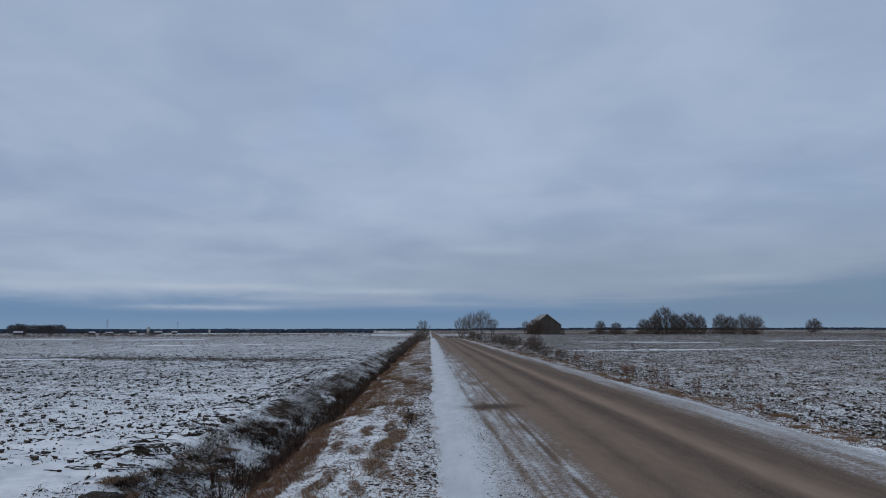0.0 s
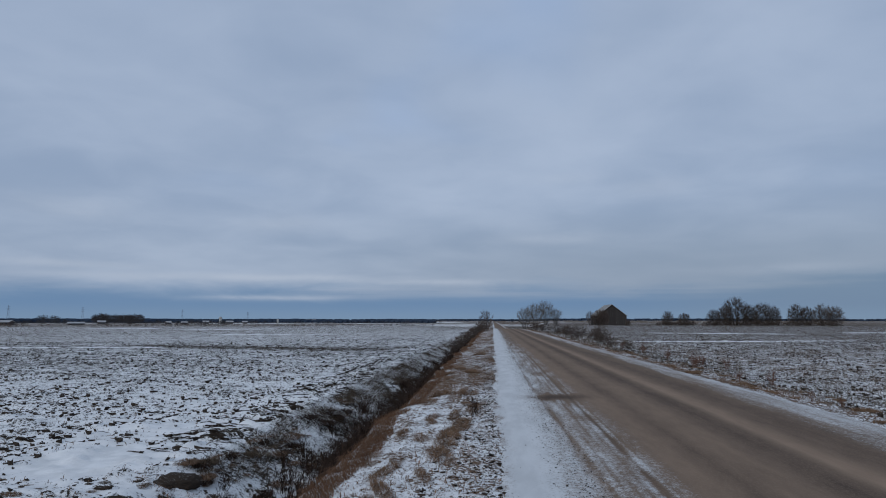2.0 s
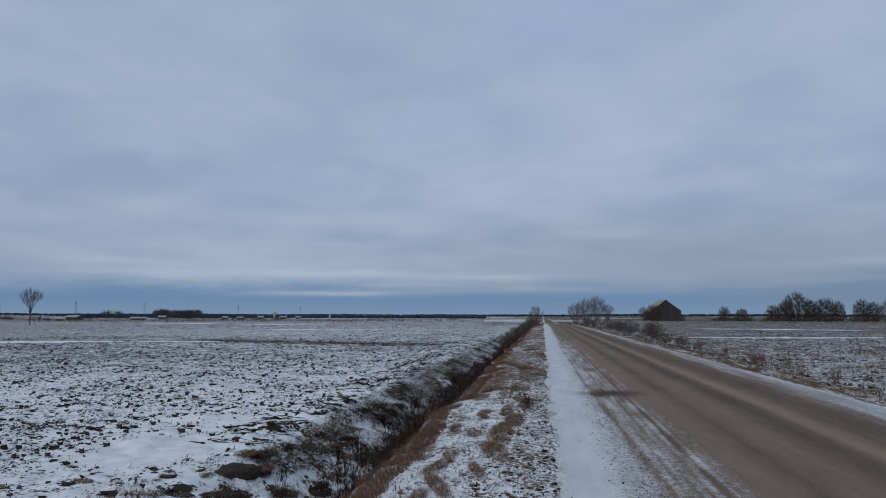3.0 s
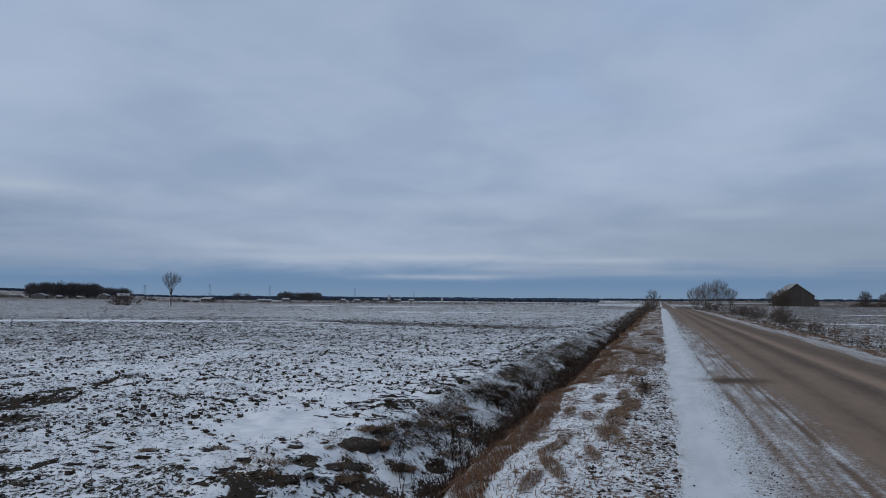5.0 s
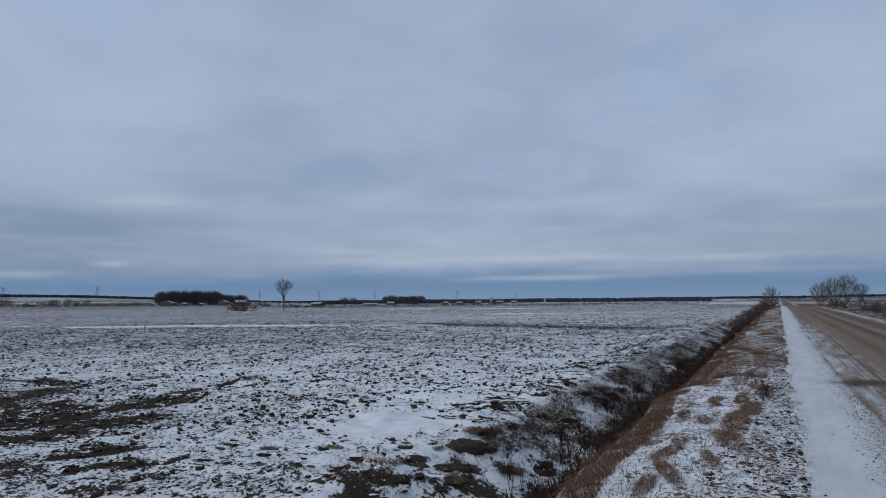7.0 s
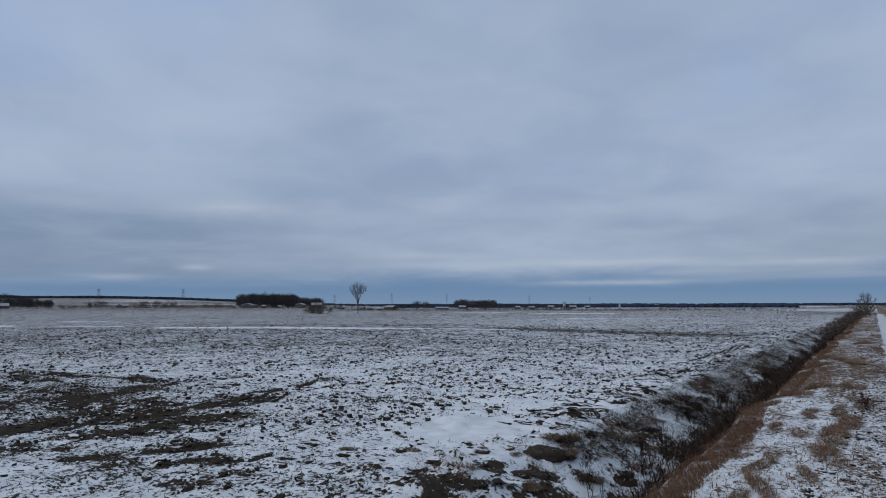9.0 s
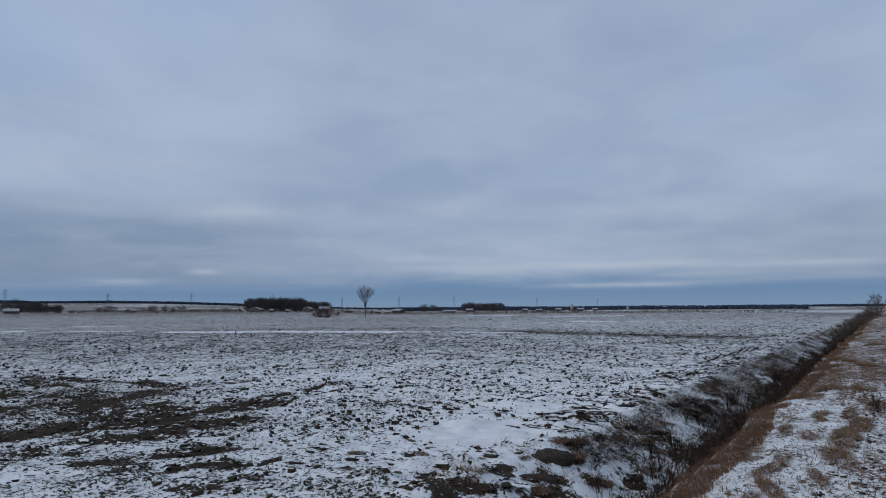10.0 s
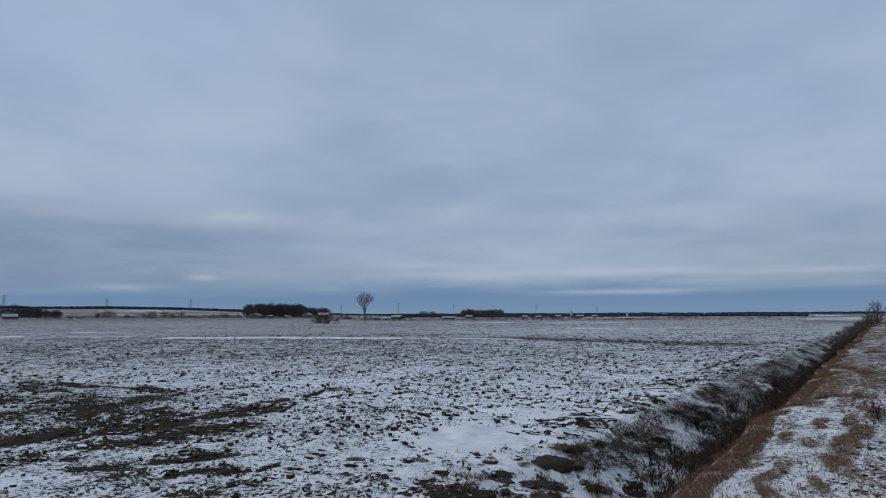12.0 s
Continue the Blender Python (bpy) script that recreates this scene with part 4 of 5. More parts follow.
for k, (x, y, s) in enumerate(BROWN_CLUMPS + DARK_CLUMPS):
    dark = k >= len(BROWN_CLUMPS)
    tall = s * (rng.uniform(1.3, 1.9) if dark and x > -3.5 else rng.uniform(0.6, 0.95))
    clump = put("bank_clump", matted[k % 4], M_WEED if dark else (M_BROWN, M_GREYGRASS)[k % 2], x, y, (s * rng.uniform(1.1, 1.6), s * rng.uniform(0.8, 1.1), tall),
                "dark brown clump of dead growth in the ditch" if dark else "brown matted clump of dead grass on the snowy bank", "grass clump", "clumps on the ditch bank", turn=rng.normal(0, 30))
    tagged(part("snow_cap", frosts[k % 3], M_FROST, clump), "snow caught in the bent blades", kind="stuff")

# thick brown hummocks of dead grass where the bank begins
thick = tussock_meshes("grass_hummock", 3, 620, 0.18, 0.21, (0.006, 0.014))
for k, (x, y, s) in enumerate(((-4.26, 9.28, 0.75), (-4.16, 9.42, 1.0), (-4.06, 9.52, 0.8), (-3.95, 9.16, 0.8), (-3.88, 9.0, 0.6), (-3.53, 8.66, 0.7), (-3.46, 8.84, 0.75), (-3.27, 9.55, 0.8), (-3.98, 7.78, 0.55), (-3.78, 7.57, 0.6), (-4.1, 10.4, 0.8), (-3.92, 10.7, 0.8), (-3.69, 11.44, 0.8),
                               (-4.05, 11.7, 1.0), (-3.92, 11.7, 0.9), (-3.8, 12.6, 1.0), (-3.63, 12.2, 0.8), (-4.0, 14.25, 1.3), (-3.8, 14.35, 1.4), (-3.62, 14.5, 1.2), (-3.63, 15.3, 1.4), (-3.93, 15.3, 1.4), (-3.65, 16.2, 1.3))):
    hummock = put("grass_hummock", thick[k % 3], M_WEED if y > 14 else (M_BROWN, M_WEED, M_GREYGRASS)[k % 3], x, y, (s, s * 0.9, s * rng.uniform(0.75, 1.0)), "thick brown hummock of dead grass on the ditch bank", "grass clump", "hummocks on the ditch bank")
    tagged(part("snow_cap", frosts[k % 3], M_FROST, hummock), "snow caught in the bent blades", kind="stuff")


def clod_mesh():
    """A turned-up heap of broken earth."""
    k = 90
    a, r = rng.uniform(0, 2 * np.pi, k), np.sqrt(rng.uniform(0, 1, k))
    c = np.c_[r * np.cos(a), r * np.sin(a), 0.75 * (1 - r ** 1.6) * rng.uniform(0.2, 1.0, k)]
    size_ = rng.uniform(0.16, 0.36, (k, 1)) * rng.uniform(0.6, 1.4, (k, 3))
    return lump_mesh("earth_clod", rng, c, size_, ball(1), rough=0.3)


clod_shapes = [clod_mesh() for _ in range(4)]
CLODS = [(-5.57, 7.31, 0.06), (-6.49, 6.18, 0.07), (-6.92, 6.82, 0.08), (-4.4, 8.3, 0.07), (-3.9, 8.15, 0.10), (-3.8, 7.2, 0.08), (-4.1, 6.9, 0.08), (-4.5, 9.9, 0.07), (-2.9, 8.2, 0.10), (-18.9, 12.7, 0.16)]
for k, (x, y, s) in enumerate(CLODS):
    put("earth_clod", clod_shapes[k % 4], M_CLOD, x, y, (s * 1.35, s * 0.95, s * 0.48), "dark frozen heap of turned earth beside the ditch", "earth clod", "clods by the field edge", -s * 0.12)


def mound_mesh():
    """A smooth hump of wet earth, uneven all over."""
    v, f = ball(4)
    bump_ = fbm(v[:, 0] * 1.6 + v[:, 2], v[:, 1] * 1.6 - v[:, 2], 4, 171, 0.6)
    v = v * (1 + 0.20 * bump_ + 0.10 * fbm(v[:, 0] * 5 + v[:, 2] * 3, v[:, 1] * 5 - v[:, 2] * 3, 3, 173, 0.7))[:, None]
    return make_mesh("earth_mound", v, None, f, smooth=True)


hump = mound_mesh()
for x, y, s in ((-4.08, 8.60, 1.0), (-4.16, 8.40, 0.62), (-3.27, 9.49, 0.7), (-3.93, 7.98, 0.6), (-4.02, 7.70, 0.5)):
    put("earth_mound", hump, M_CLOD, x, y, (0.30 * s, 0.19 * s, 0.115 * s), "smooth dark hump of wet earth beside the ditch", "earth mound", "earth mounds by the ditch", -0.055 * s, turn=30 + 9 * s)


def weed_mesh(stems, height, spread):
    """A dead weed: stiff stems with side twigs and seed heads."""
    p, q, r0, r1 = [], [], [], []
    for _ in range(stems):
        a, l = rng.uniform(0, 2 * np.pi), height * rng.uniform(0.5, 1.0)
        foot = np.array([rng.normal(0, spread * 0.25), rng.normal(0, spread * 0.25), -0.03])
        tip = foot + np.array([math.cos(a) * spread * rng.uniform(0.2, 1), math.sin(a) * spread * rng.uniform(0.2, 1), l])
        p.append(foot), q.append(tip), r0.append(0.006), r1.append(0.003)
        for t in rng.uniform(0.35, 1.0, 5):
            b = foot + (tip - foot) * t
            e = b + np.array([rng.normal(0, 0.07), rng.normal(0, 0.07), rng.uniform(0.03, 0.14)]) * height * 1.6
            p.append(b), q.append(e), r0.append(0.0035), r1.append(0.005)
    return rod_mesh("dead_weed", p, q, r0, r1)


weeds = [weed_mesh(14, 0.45, 0.18) for _ in range(4)]
weeds_tan = [weed_mesh(12, 0.45, 0.16) for _ in range(4)]
WEEDS = [(-2.65, 8.6, 0.8), (-3.45, 11.1, 0.8), (-3.1, 11.3, 0.9), (-2.7, 11.1, 1.0), (-2.7, 13.5, 1.2), (-3.2, 16.8, 1.2), (-3.0, 8.6, 0.7), (-3.4, 8.5, 0.7), 
         (-3.37, 11.94, 0.8), (-3.4, 14.27, 0.9), (-3.3, 17.1, 1.1), (-3.15, 10.2, 0.8), (-3.65, 9.09, 0.6), (-2.75, 9.6, 0.9), (-2.55, 8.0, 0.8), (-2.6, 10.3, 0.9), (-0.32, 11.7, 0.7)]
for k, (x, y, s) in enumerate(WEEDS):
    put("dead_weed", weeds[k % 4], M_WEED, x, y, (s, s, s), "dark dead weed with bare stiff stems", "weed", "weeds in the ditch")
RIGHT_WEEDS = [(8.1, 28.0, 2.0), (8.3, 21.0, 1.5), (9.3, 27.9, 1.5), (8.6, 34.2, 1.8), (8.7, 40.2, 1.8), (7.5, 21.4, 1.1), (7.0, 15.6, 0.8), (7.4, 15.1, 0.8), (7.7, 13.3, 0.7), (8.8, 46.8, 2.0), (8.5, 28.4, 1.8), (7.9, 27.4, 1.6)]
for k, (x, y, s) in enumerate(RIGHT_WEEDS):
    put("dead_weed", weeds_tan[k % 4], M_RUST, x, y, (0.7 * s, 0.7 * s, 0.75 * s), "reddish brown dead weed standing by the road", "weed", "weeds along the road")


# ---- bare trees and shrubs ----
def crown_tree(seed, stems, shape, groups, twig, fork=0.0, sprays=15):
    """Trunk and crown of a bare tree, one metre high and wide; it is stretched to its true size where it stands.
    Stems rise into the crown, boughs reach out to spots that fill its shape, and each ends in a spray of twigs."""
    g = np.random.default_rng(seed)
    low, high, fine_twigs, nodes = [], [], [], []

    def run(p, q, r0, r1, pieces, bend, out, keep=None):
        pts = [p + (q - p) * t for t in np.linspace(0, 1, pieces + 1)]
        for i in range(1, pieces):
            pts[i] = pts[i] + g.normal(0, bend, 3)
        for i in range(pieces):
            a, b = r0 + (r1 - r0) * i / pieces, r0 + (r1 - r0) * (i + 1) / pieces
            out.append((pts[i], pts[i + 1], a, b))
            if keep is not None and i:
                keep.append(pts[i])
        if keep is not None:
            keep.append(pts[-1])

    base = np.array([0, 0, -0.02])
    if fork:
        top = np.array([0.01, 0.0, fork])
        run(base, top, 0.024, 0.016, 4, 0.004, low)
        base = top
    for k in range(stems):
        a = 2 * np.pi * (k + g.uniform(0, 0.7)) / stems
        foot = base if fork else base + np.array([math.cos(a), math.sin(a), 0]) * (0.03 if shape == "shrub" else 0.05)
        reach = g.uniform(0.06, {"oval": 0.26, "fan": 0.44}.get(shape, 0.36))
        tip = np.array([math.cos(a) * reach, math.sin(a) * reach, 0.95 - 1.9 * reach ** 2 if shape == "fan" else g.uniform(0.62, 0.86)])
        run(foot, tip, 0.012 if fork else 0.004 if shape == "fan" else 0.009, 0.003, 7, 0.014, low, nodes)
    hub = np.array([0, 0, {"dome": 0.05, "oval": 0.0, "fan": -0.15, "shrub": -0.15}[shape]])
    stray = {"dome": 0.45, "oval": 0.22, "fan": 0.20, "shrub": 0.40}[shape]
    spots = []
    while len(spots) < groups:
        x, y, z = g.uniform(-0.5, 0.5), g.uniform(-0.5, 0.5), g.uniform(0.02, 0.98)
        r = math.hypot(x, y)
        if shape == "dome":
            ok = (r / 0.46) ** 2 + ((z - 0.40) / 0.52) ** 2 < 1 + g.uniform(-0.25, 0.10)
        elif shape == "oval":
            u = (z - 0.26) / 0.70
            ok = 0 < u < 1 and r < 0.42 * math.sin(math.pi * u ** 2.0) ** 0.8 * g.uniform(0.85, 1.0)
        elif shape == "fan":
            ok = z > 0.10 and r < 0.46 * min(1, 0.22 + 1.0 * z) * math.sqrt(max(0, min(1, (0.96 - z) / 0.45))) and g.uniform() < 0.75 + 0.25 * z
        else:
            ok = (r / 0.46) ** 2 + (z / 0.92) ** 2 < 1
        if ok:
            spots.append((x, y, z))
    # boughs grow outward, each spot joined to the nearest wood that already stands
    spots = np.array(spots)
    spots = spots[np.argsort(np.linalg.norm(spots - hub, axis=1))]
    nodes = np.array(nodes + [(0, 0, 0)] * len(spots))
    have = len(nodes) - len(spots)
    for spot in spots:
        d = np.linalg.norm(nodes[:have] - spot, axis=1) + 0.7 * np.maximum(0, nodes[:have, 2] - spot[2] + 0.02)
        near = nodes[int(np.argmin(d))].copy()
        reach = np.linalg.norm(spot - hub)
        run(near, spot, twig * (2.0 - 1.2 * min(1, reach)), twig * 0.7, 1, 0.0, high)
        nodes[have] = spot
        have += 1
        for _ in range(sprays):
            at = near + (spot - near) * g.uniform(0.1, 1.0)
            w_ = (at - hub) / max(np.linalg.norm(at - hub), 1e-6) + g.normal(0, stray, 3)
            w_ = w_ / np.linalg.norm(w_) * g.uniform(0.04, 0.17)
            fine_twigs.append((at, at + w_, twig * 0.95, twig * 0.4))
    p, q, a, b = (np.array(v) for v in zip(*low))
    trunk = rod_mesh("trunk", p, q, a, b, 5)
    p, q, a, b = (np.array(v) for v in zip(*high))
    p2, q2, a2, b2 = (np.array(v) for v in zip(*fine_twigs))
    return trunk, joined("crown", rods(p, q, a, b), slivers(g, p2, q2, a2, b2))


def tree(name, meshes, x, y, scale, turn, label, category="tree", group="", twigs=None, z=None, bark=None):
    """scale: width, depth and height in metres."""
    root = new(name)
    root.matrix_basis = pose(x, y, float(ground_z(x, y)) if z is None else z, 0, 0, turn) @ Matrix.Diagonal((*scale, 1))
    part("trunk", meshes[0], bark or M_BARK, root)
    part("crown", meshes[1], twigs or M_TWIG, root)
    return tagged(root, label, category, group)


def polar(turn, r):
    return r * math.sin(radians(turn)), r * math.cos(radians(turn))


elm = crown_tree(3, 8, "oval", 330, 0.0008, fork=0.27, sprays=9)
willow = [crown_tree(s, 9, "dome", 620, 0.0017, sprays=12) for s in (11, 12, 13)]
feathery = [crown_tree(s, 24, "fan", 430, 0.0006, sprays=14) for s in (15, 16)]
shrub = [crown_tree(s, 12, "shrub", 170, 0.0030, sprays=12) for s in (21, 22)]

tree("elm_tree", elm, *polar(-40.0, 166), (5.7, 5.7, 7.8), 40, "lone bare elm with a fine oval crown in the field", "tree")
tree("field_shrub", shrub[0], *polar(-43.15, 163), (7.4, 6.0, 3.0), 10, "low round brown shrub in the open field", "shrub", twigs=M_TWIG_RED)
tree("field_shrub", shrub[1], *polar(-43.75, 165), (5.4, 5.0, 2.5), 80, "low brown shrub in the open field", "shrub", twigs=M_TWIG_RED)
tree("ditch_shrub", shrub[1], -1.2, 118, (3.2, 3.2, 3.7), 0, "bare shrub at the end of the ditch", "shrub")
for k, (y, s, h) in enumerate(((112, 2.6, 1.5), (104, 2.2, 1.1), (96, 2.2, 1.0), (84, 2.0, 0.9), (72, 1.8, 0.9), (62, 1.6, 0.8), (53, 1.4, 0.75), (46, 1.3, 0.7))):
    tree("ditch_brush", shrub[k % 2], -2.5 + 0.008 * (y - 40), y, (s, s * 1.6, h + 0.45), 50 * k, "low dark brush growing in the ditch", "shrub", "brush along the ditch", M_TWIG_RED)
for k, (turn, r, s, h) in enumerate(((2.75, 306, 11.0, 9.8), (3.55, 300, 12.5, 11.4), (4.45, 306, 11.0, 11.0), (5.3, 314, 9.0, 7.4))):
    tree("roadside_tree", feathery[k % 2], *polar(turn, r), (s, s, h), 70 * k, "bare many-stemmed tree beside the distant road", "tree", "trees by the road", M_TWIG_PALE, bark=M_TWIG_PALE)
for k, (turn, r, s, h) in enumerate(((8.1, 268, 4.5, 5.6), (8.85, 258, 6.2, 6.2), (9.2, 256, 4.6, 6.4), (11.15, 262, 2.2, 2.6))):
    tree("barn_tree", (feathery[0], *willow)[k], *polar(turn, r), (s, s, h), 50 * k, "dense bare brushy tree against the barn", "tree", "trees by the barn", M_TWIG_RED if k else None)
for k, (turn, r, s, h) in enumerate(((17.7, 306, 6.5, 7.2), (18.5, 312, 7.0, 9.0), (19.3, 306, 12.5, 12.2), (20.35, 312, 7.0, 9.0), (21.2, 308, 9.5, 10.2), (22.0, 314, 6.5, 8.6),
                                     (23.5, 312, 7.5, 9.4), (24.2, 318, 6.0, 8.6), (25.2, 312, 9.0, 9.0), (26.0, 310, 7.5, 8.4))):
    tree("grove_tree", willow[k % 3], *polar(turn, r), (s, s, h), 37 * k, "bare round-crowned tree in a row across the field", "tree", "row of trees", M_TWIG if k > 7 else M_TWIG_DARK)
for k, (turn, r, s, h) in enumerate(((14.25, 308, 5.4, 6.6), (15.5, 308, 5.8, 5.8), (29.95, 500, 11.0, 9.6))):
    tree("small_tree", willow[k % 3], *polar(turn, r), (s, s, h), 20 + 60 * k, "small bare tree standing in the snowy field", "tree", "small field trees", M_TWIG_DARK)
for k in range(9):
    x, y = polar(13.5 + 0.33 * k, 306)
    tree("hedge_shrub", shrub[k % 2], x, y, (3.2, 3.2, 1.6 + 0.5 * (k % 3)), 40 * k, "low brown brush around the small trees", "shrub", "low brush", M_TWIG_RED)
for k in range(13):
    x, y = polar(17.2 + 0.72 * k, 304)
    tree("hedge_shrub", shrub[k % 2], x, y, (4.6, 4.6, 2.0 + 0.5 * (k % 3)), 55 * k, "low brown brush under the row of trees", "shrub", "low brush", M_TWIG_RED)
for k, (x, y, s, h) in enumerate(((10.7, 68, 2.2, 1.6), (9.9, 66, 1.8, 1.3), (11.3, 74, 2.2, 1.5), (9.4, 60, 1.4, 0.9), (10.2, 82, 2.8, 1.6), (9.6, 90, 2.6, 1.4), (9.8, 105, 3.0, 1.5), (8.9, 52, 1.3, 0.8), (9.4, 128, 3.4, 1.6), (9.0, 46, 1.1, 0.7), (10.6, 96, 2.6, 1.5), (9.5, 150, 3.6, 1.8), (9.3, 76, 1.6, 1.0))):
    tree("roadside_shrub", shrub[k % 2], x, y, (s, s, h), 64 * k, "dark twiggy shrub beside the gravel road", "shrub", "shrubs along the road", M_TWIG_RED if k % 2 else None)


# ---- woods ----
def wood(name, seed, spots, height, material, label, uneven=0.85, k=250):
    """A whole wood of small bare trees in one mesh."""
    g = np.random.default_rng(seed)
    stems, p, q, r0, r1 = [], [], [], [], []
    for x, y in spots:
        z, h = float(lie(np.array(x), np.array(y))), height * g.uniform(uneven, 1.06)
        foot = np.array([x, y, z - 0.2])
        stems.append((foot, foot + [0, 0, h * 0.85], 0.018 * h, 0.006 * h))
        way_ = g.normal(0, 1, (k, 3))
        way_ /= np.linalg.norm(way_, axis=1, keepdims=True)
        b = foot + [0, 0, h * 0.52] + way_ * np.array([0.44, 0.44, 0.46]) * h * g.uniform(0.1, 0.95, (k, 1)) ** 0.5
        e = b + (way_ * [0.06, 0.06, 0.04] + [0, 0, 0.03] + g.normal(0, 0.025, (k, 3))) * h
        p.append(b), q.append(e)
        r0.append(g.uniform(0.009, 0.017, k) * h * math.sqrt(440 / k)), r1.append(np.full(k, 0.004 * h))
    sp, sq, sa, sb = (np.array(v) for v in zip(*stems))
    me_ = joined(name, rods(sp, sq, sa, sb), slivers(g, *(np.concatenate(v) for v in (p, q, r0, r1))))
    return tagged(part(name, me_, material), label, "wood", kind="stuff")


def spots_between(seed, k, turn0, turn1, r0, r1):
    g = np.random.default_rng(seed)
    return [polar(g.uniform(turn0, turn1), g.uniform(r0, r1)) for _ in range(k)]


wood("wood", 31, spots_between(31, 120, -49.6, -45.2, 480, 560), 10.6, M_WOOD, "dense dark leafless wood beyond the field")
wood("wood", 32, spots_between(32, 40, -45.2, -43.0, 520, 600), 8.5, M_WOOD, "dense dark leafless wood beyond the field")
wood("wood", 33, spots_between(33, 60, -31.6, -28.2, 640, 760), 9.6, M_WOOD, "dense dark leafless wood beyond the field")
wood("wood", 34, spots_between(34, 110, -74.0, -64.0, 560, 640), 9.2, M_WOOD, "dark leafless wood behind the farmhouse")
wood("hedgerow", 35, spots_between(35, 330, -62.5, -50.0, 540, 600), 3.0, M_WOOD, "thin brown hedgerow along the field edge", 0.4, 70)
wood("hedgerow", 36, spots_between(36, 330, -43.0, -4.0, 640, 900), 3.6, M_WOOD, "thin brown hedgerow along the field edge", 0.2, 70)
wood("wood", 38, spots_between(38, 7, -61.2, -59.6, 542, 556), 4.2, M_TWIG_RED, "clump of brown brush beside the farmhouse", 0.5)
wood("wood", 39, spots_between(39, 6, -57.6, -56.4, 548, 560), 4.6, M_TWIG, "clump of bare grey trees beside the farmhouse", 0.6)
wood("wood", 40, spots_between(40, 3, -55.6, -55.1, 535, 540), 3.6, M_WOOD, "small dark bushy trees at the field edge", 0.8)
wood("hedgerow", 43, spots_between(43, 90, -27.5, -18.5, 600, 630), 2.6, M_WOOD, "low brown hedgerow before the farm buildings", 0.3, 70)
wood("hedgerow", 44, spots_between(44, 60, -42.5, -36.0, 480, 495), 1.9, M_TWIG_RED, "low brown hedgerow before the farm buildings", 0.3, 70)
for seed_, turn_, high_ in ((51, -33.9, 4.6), (52, -27.1, 4.2), (53, -24.5, 4.4), (54, -22.9, 3.6), (55, -19.9, 4.2), (56, -36.2, 4.0)):
    wood("wood", seed_, spots_between(seed_, 6, turn_ - 0.45, turn_ + 0.45, 640, 690), high_, M_WOOD, "small clump of bare trees among the farm buildings", 0.5)
wood("hedgerow", 61, spots_between(61, 620, -43.0, -5.0, 425, 450), 2.0, M_TWIG_RED, "low brown hedgerow where the field ends", 0.5, 60)
wood("hedgerow", 62, spots_between(62, 330, -66.0, -43.0, 425, 450), 2.0, M_TWIG_RED, "low brown hedgerow where the field ends", 0.5, 60)
g_far = np.random.default_rng(63)
for k in range(30):
    turn_, high_ = g_far.uniform(-42.5, -7.0), g_far.uniform(1.8, 4.4)
    wood("wood", 100 + k, spots_between(100 + k, int(g_far.integers(2, 7)), turn_ - 0.35, turn_ + 0.35, 455, 520), high_, M_WOOD, "small clump of bare trees among the farm buildings", 0.5, 200)
for seed_, turn_, high_, mat_ in ((71, -60.1, 6.4, M_WOOD), (72, -57.3, 5.8, M_TWIG_RED), (73, -55.2, 6.4, M_WOOD), (74, -53.4, 3.8, M_TWIG_RED), (75, -52.0, 4.0, M_TWIG_RED), (76, -50.8, 3.8, M_TWIG_RED)):
    wood("wood", seed_, spots_between(seed_, 14, turn_ - 0.9, turn_ + 0.9, 530, 560), high_, mat_, "clump of brown brush along the field edge", 0.5, 140)
wood("wood", 77, spots_between(77, 2, -65.95, -65.75, 545, 550), 11.0, M_WOOD, "tall dark tree behind the farmhouse", 0.9)
wood("wood", 64, spots_between(64, 40, -66.0, -62.9, 545, 600), 6.4, M_WOOD, "dark leafless wood behind the farmhouse", 0.8)
wood("wood", 37, spots_between(37, 8, -35.2, -34.0, 640, 680), 8.0, M_WOOD, "small group of bare trees beyond the field")


def far_woods(name, seed, k, r0, r1, size, label, turn0=-180, turn1=180):
    g = np.random.default_rng(seed)
    turn = np.radians(g.uniform(turn0, turn1, k))
    r = g.uniform(r0, r1, k)
    tall = 0.90 + 0.24 * value_noise(np.degrees(turn) / 2.3, turn * 0, 5) + 0.16 * value_noise(np.degrees(turn) / 0.5, turn * 0, 6)
    h = size * tall * g.uniform(0.75, 1.1, k)
    x, y = r * np.sin(turn), r * np.cos(turn)
    c = np.c_[x, y, lie(x, y) + h * 0.35]
    s = np.c_[h * g.uniform(0.5, 1.3, k), h * g.uniform(0.5, 1.3, k), h * 0.62]
    return tagged(part(name, lump_mesh(name, g, c, s, rough=0.25), M_HAZEWOOD), label, "woods", kind="stuff")


# all of these wear the haze-tinted colour, not air in between
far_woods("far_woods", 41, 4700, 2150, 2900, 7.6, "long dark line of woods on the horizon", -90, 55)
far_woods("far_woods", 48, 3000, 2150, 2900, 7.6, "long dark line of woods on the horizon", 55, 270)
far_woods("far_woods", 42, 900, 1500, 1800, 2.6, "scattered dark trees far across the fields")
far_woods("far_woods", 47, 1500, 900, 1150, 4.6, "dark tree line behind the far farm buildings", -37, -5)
far_woods("far_woods", 46, 2600, 1640, 1960, 6.5, "dark forest tinted blue by haze along the far ridge", -72, -43)


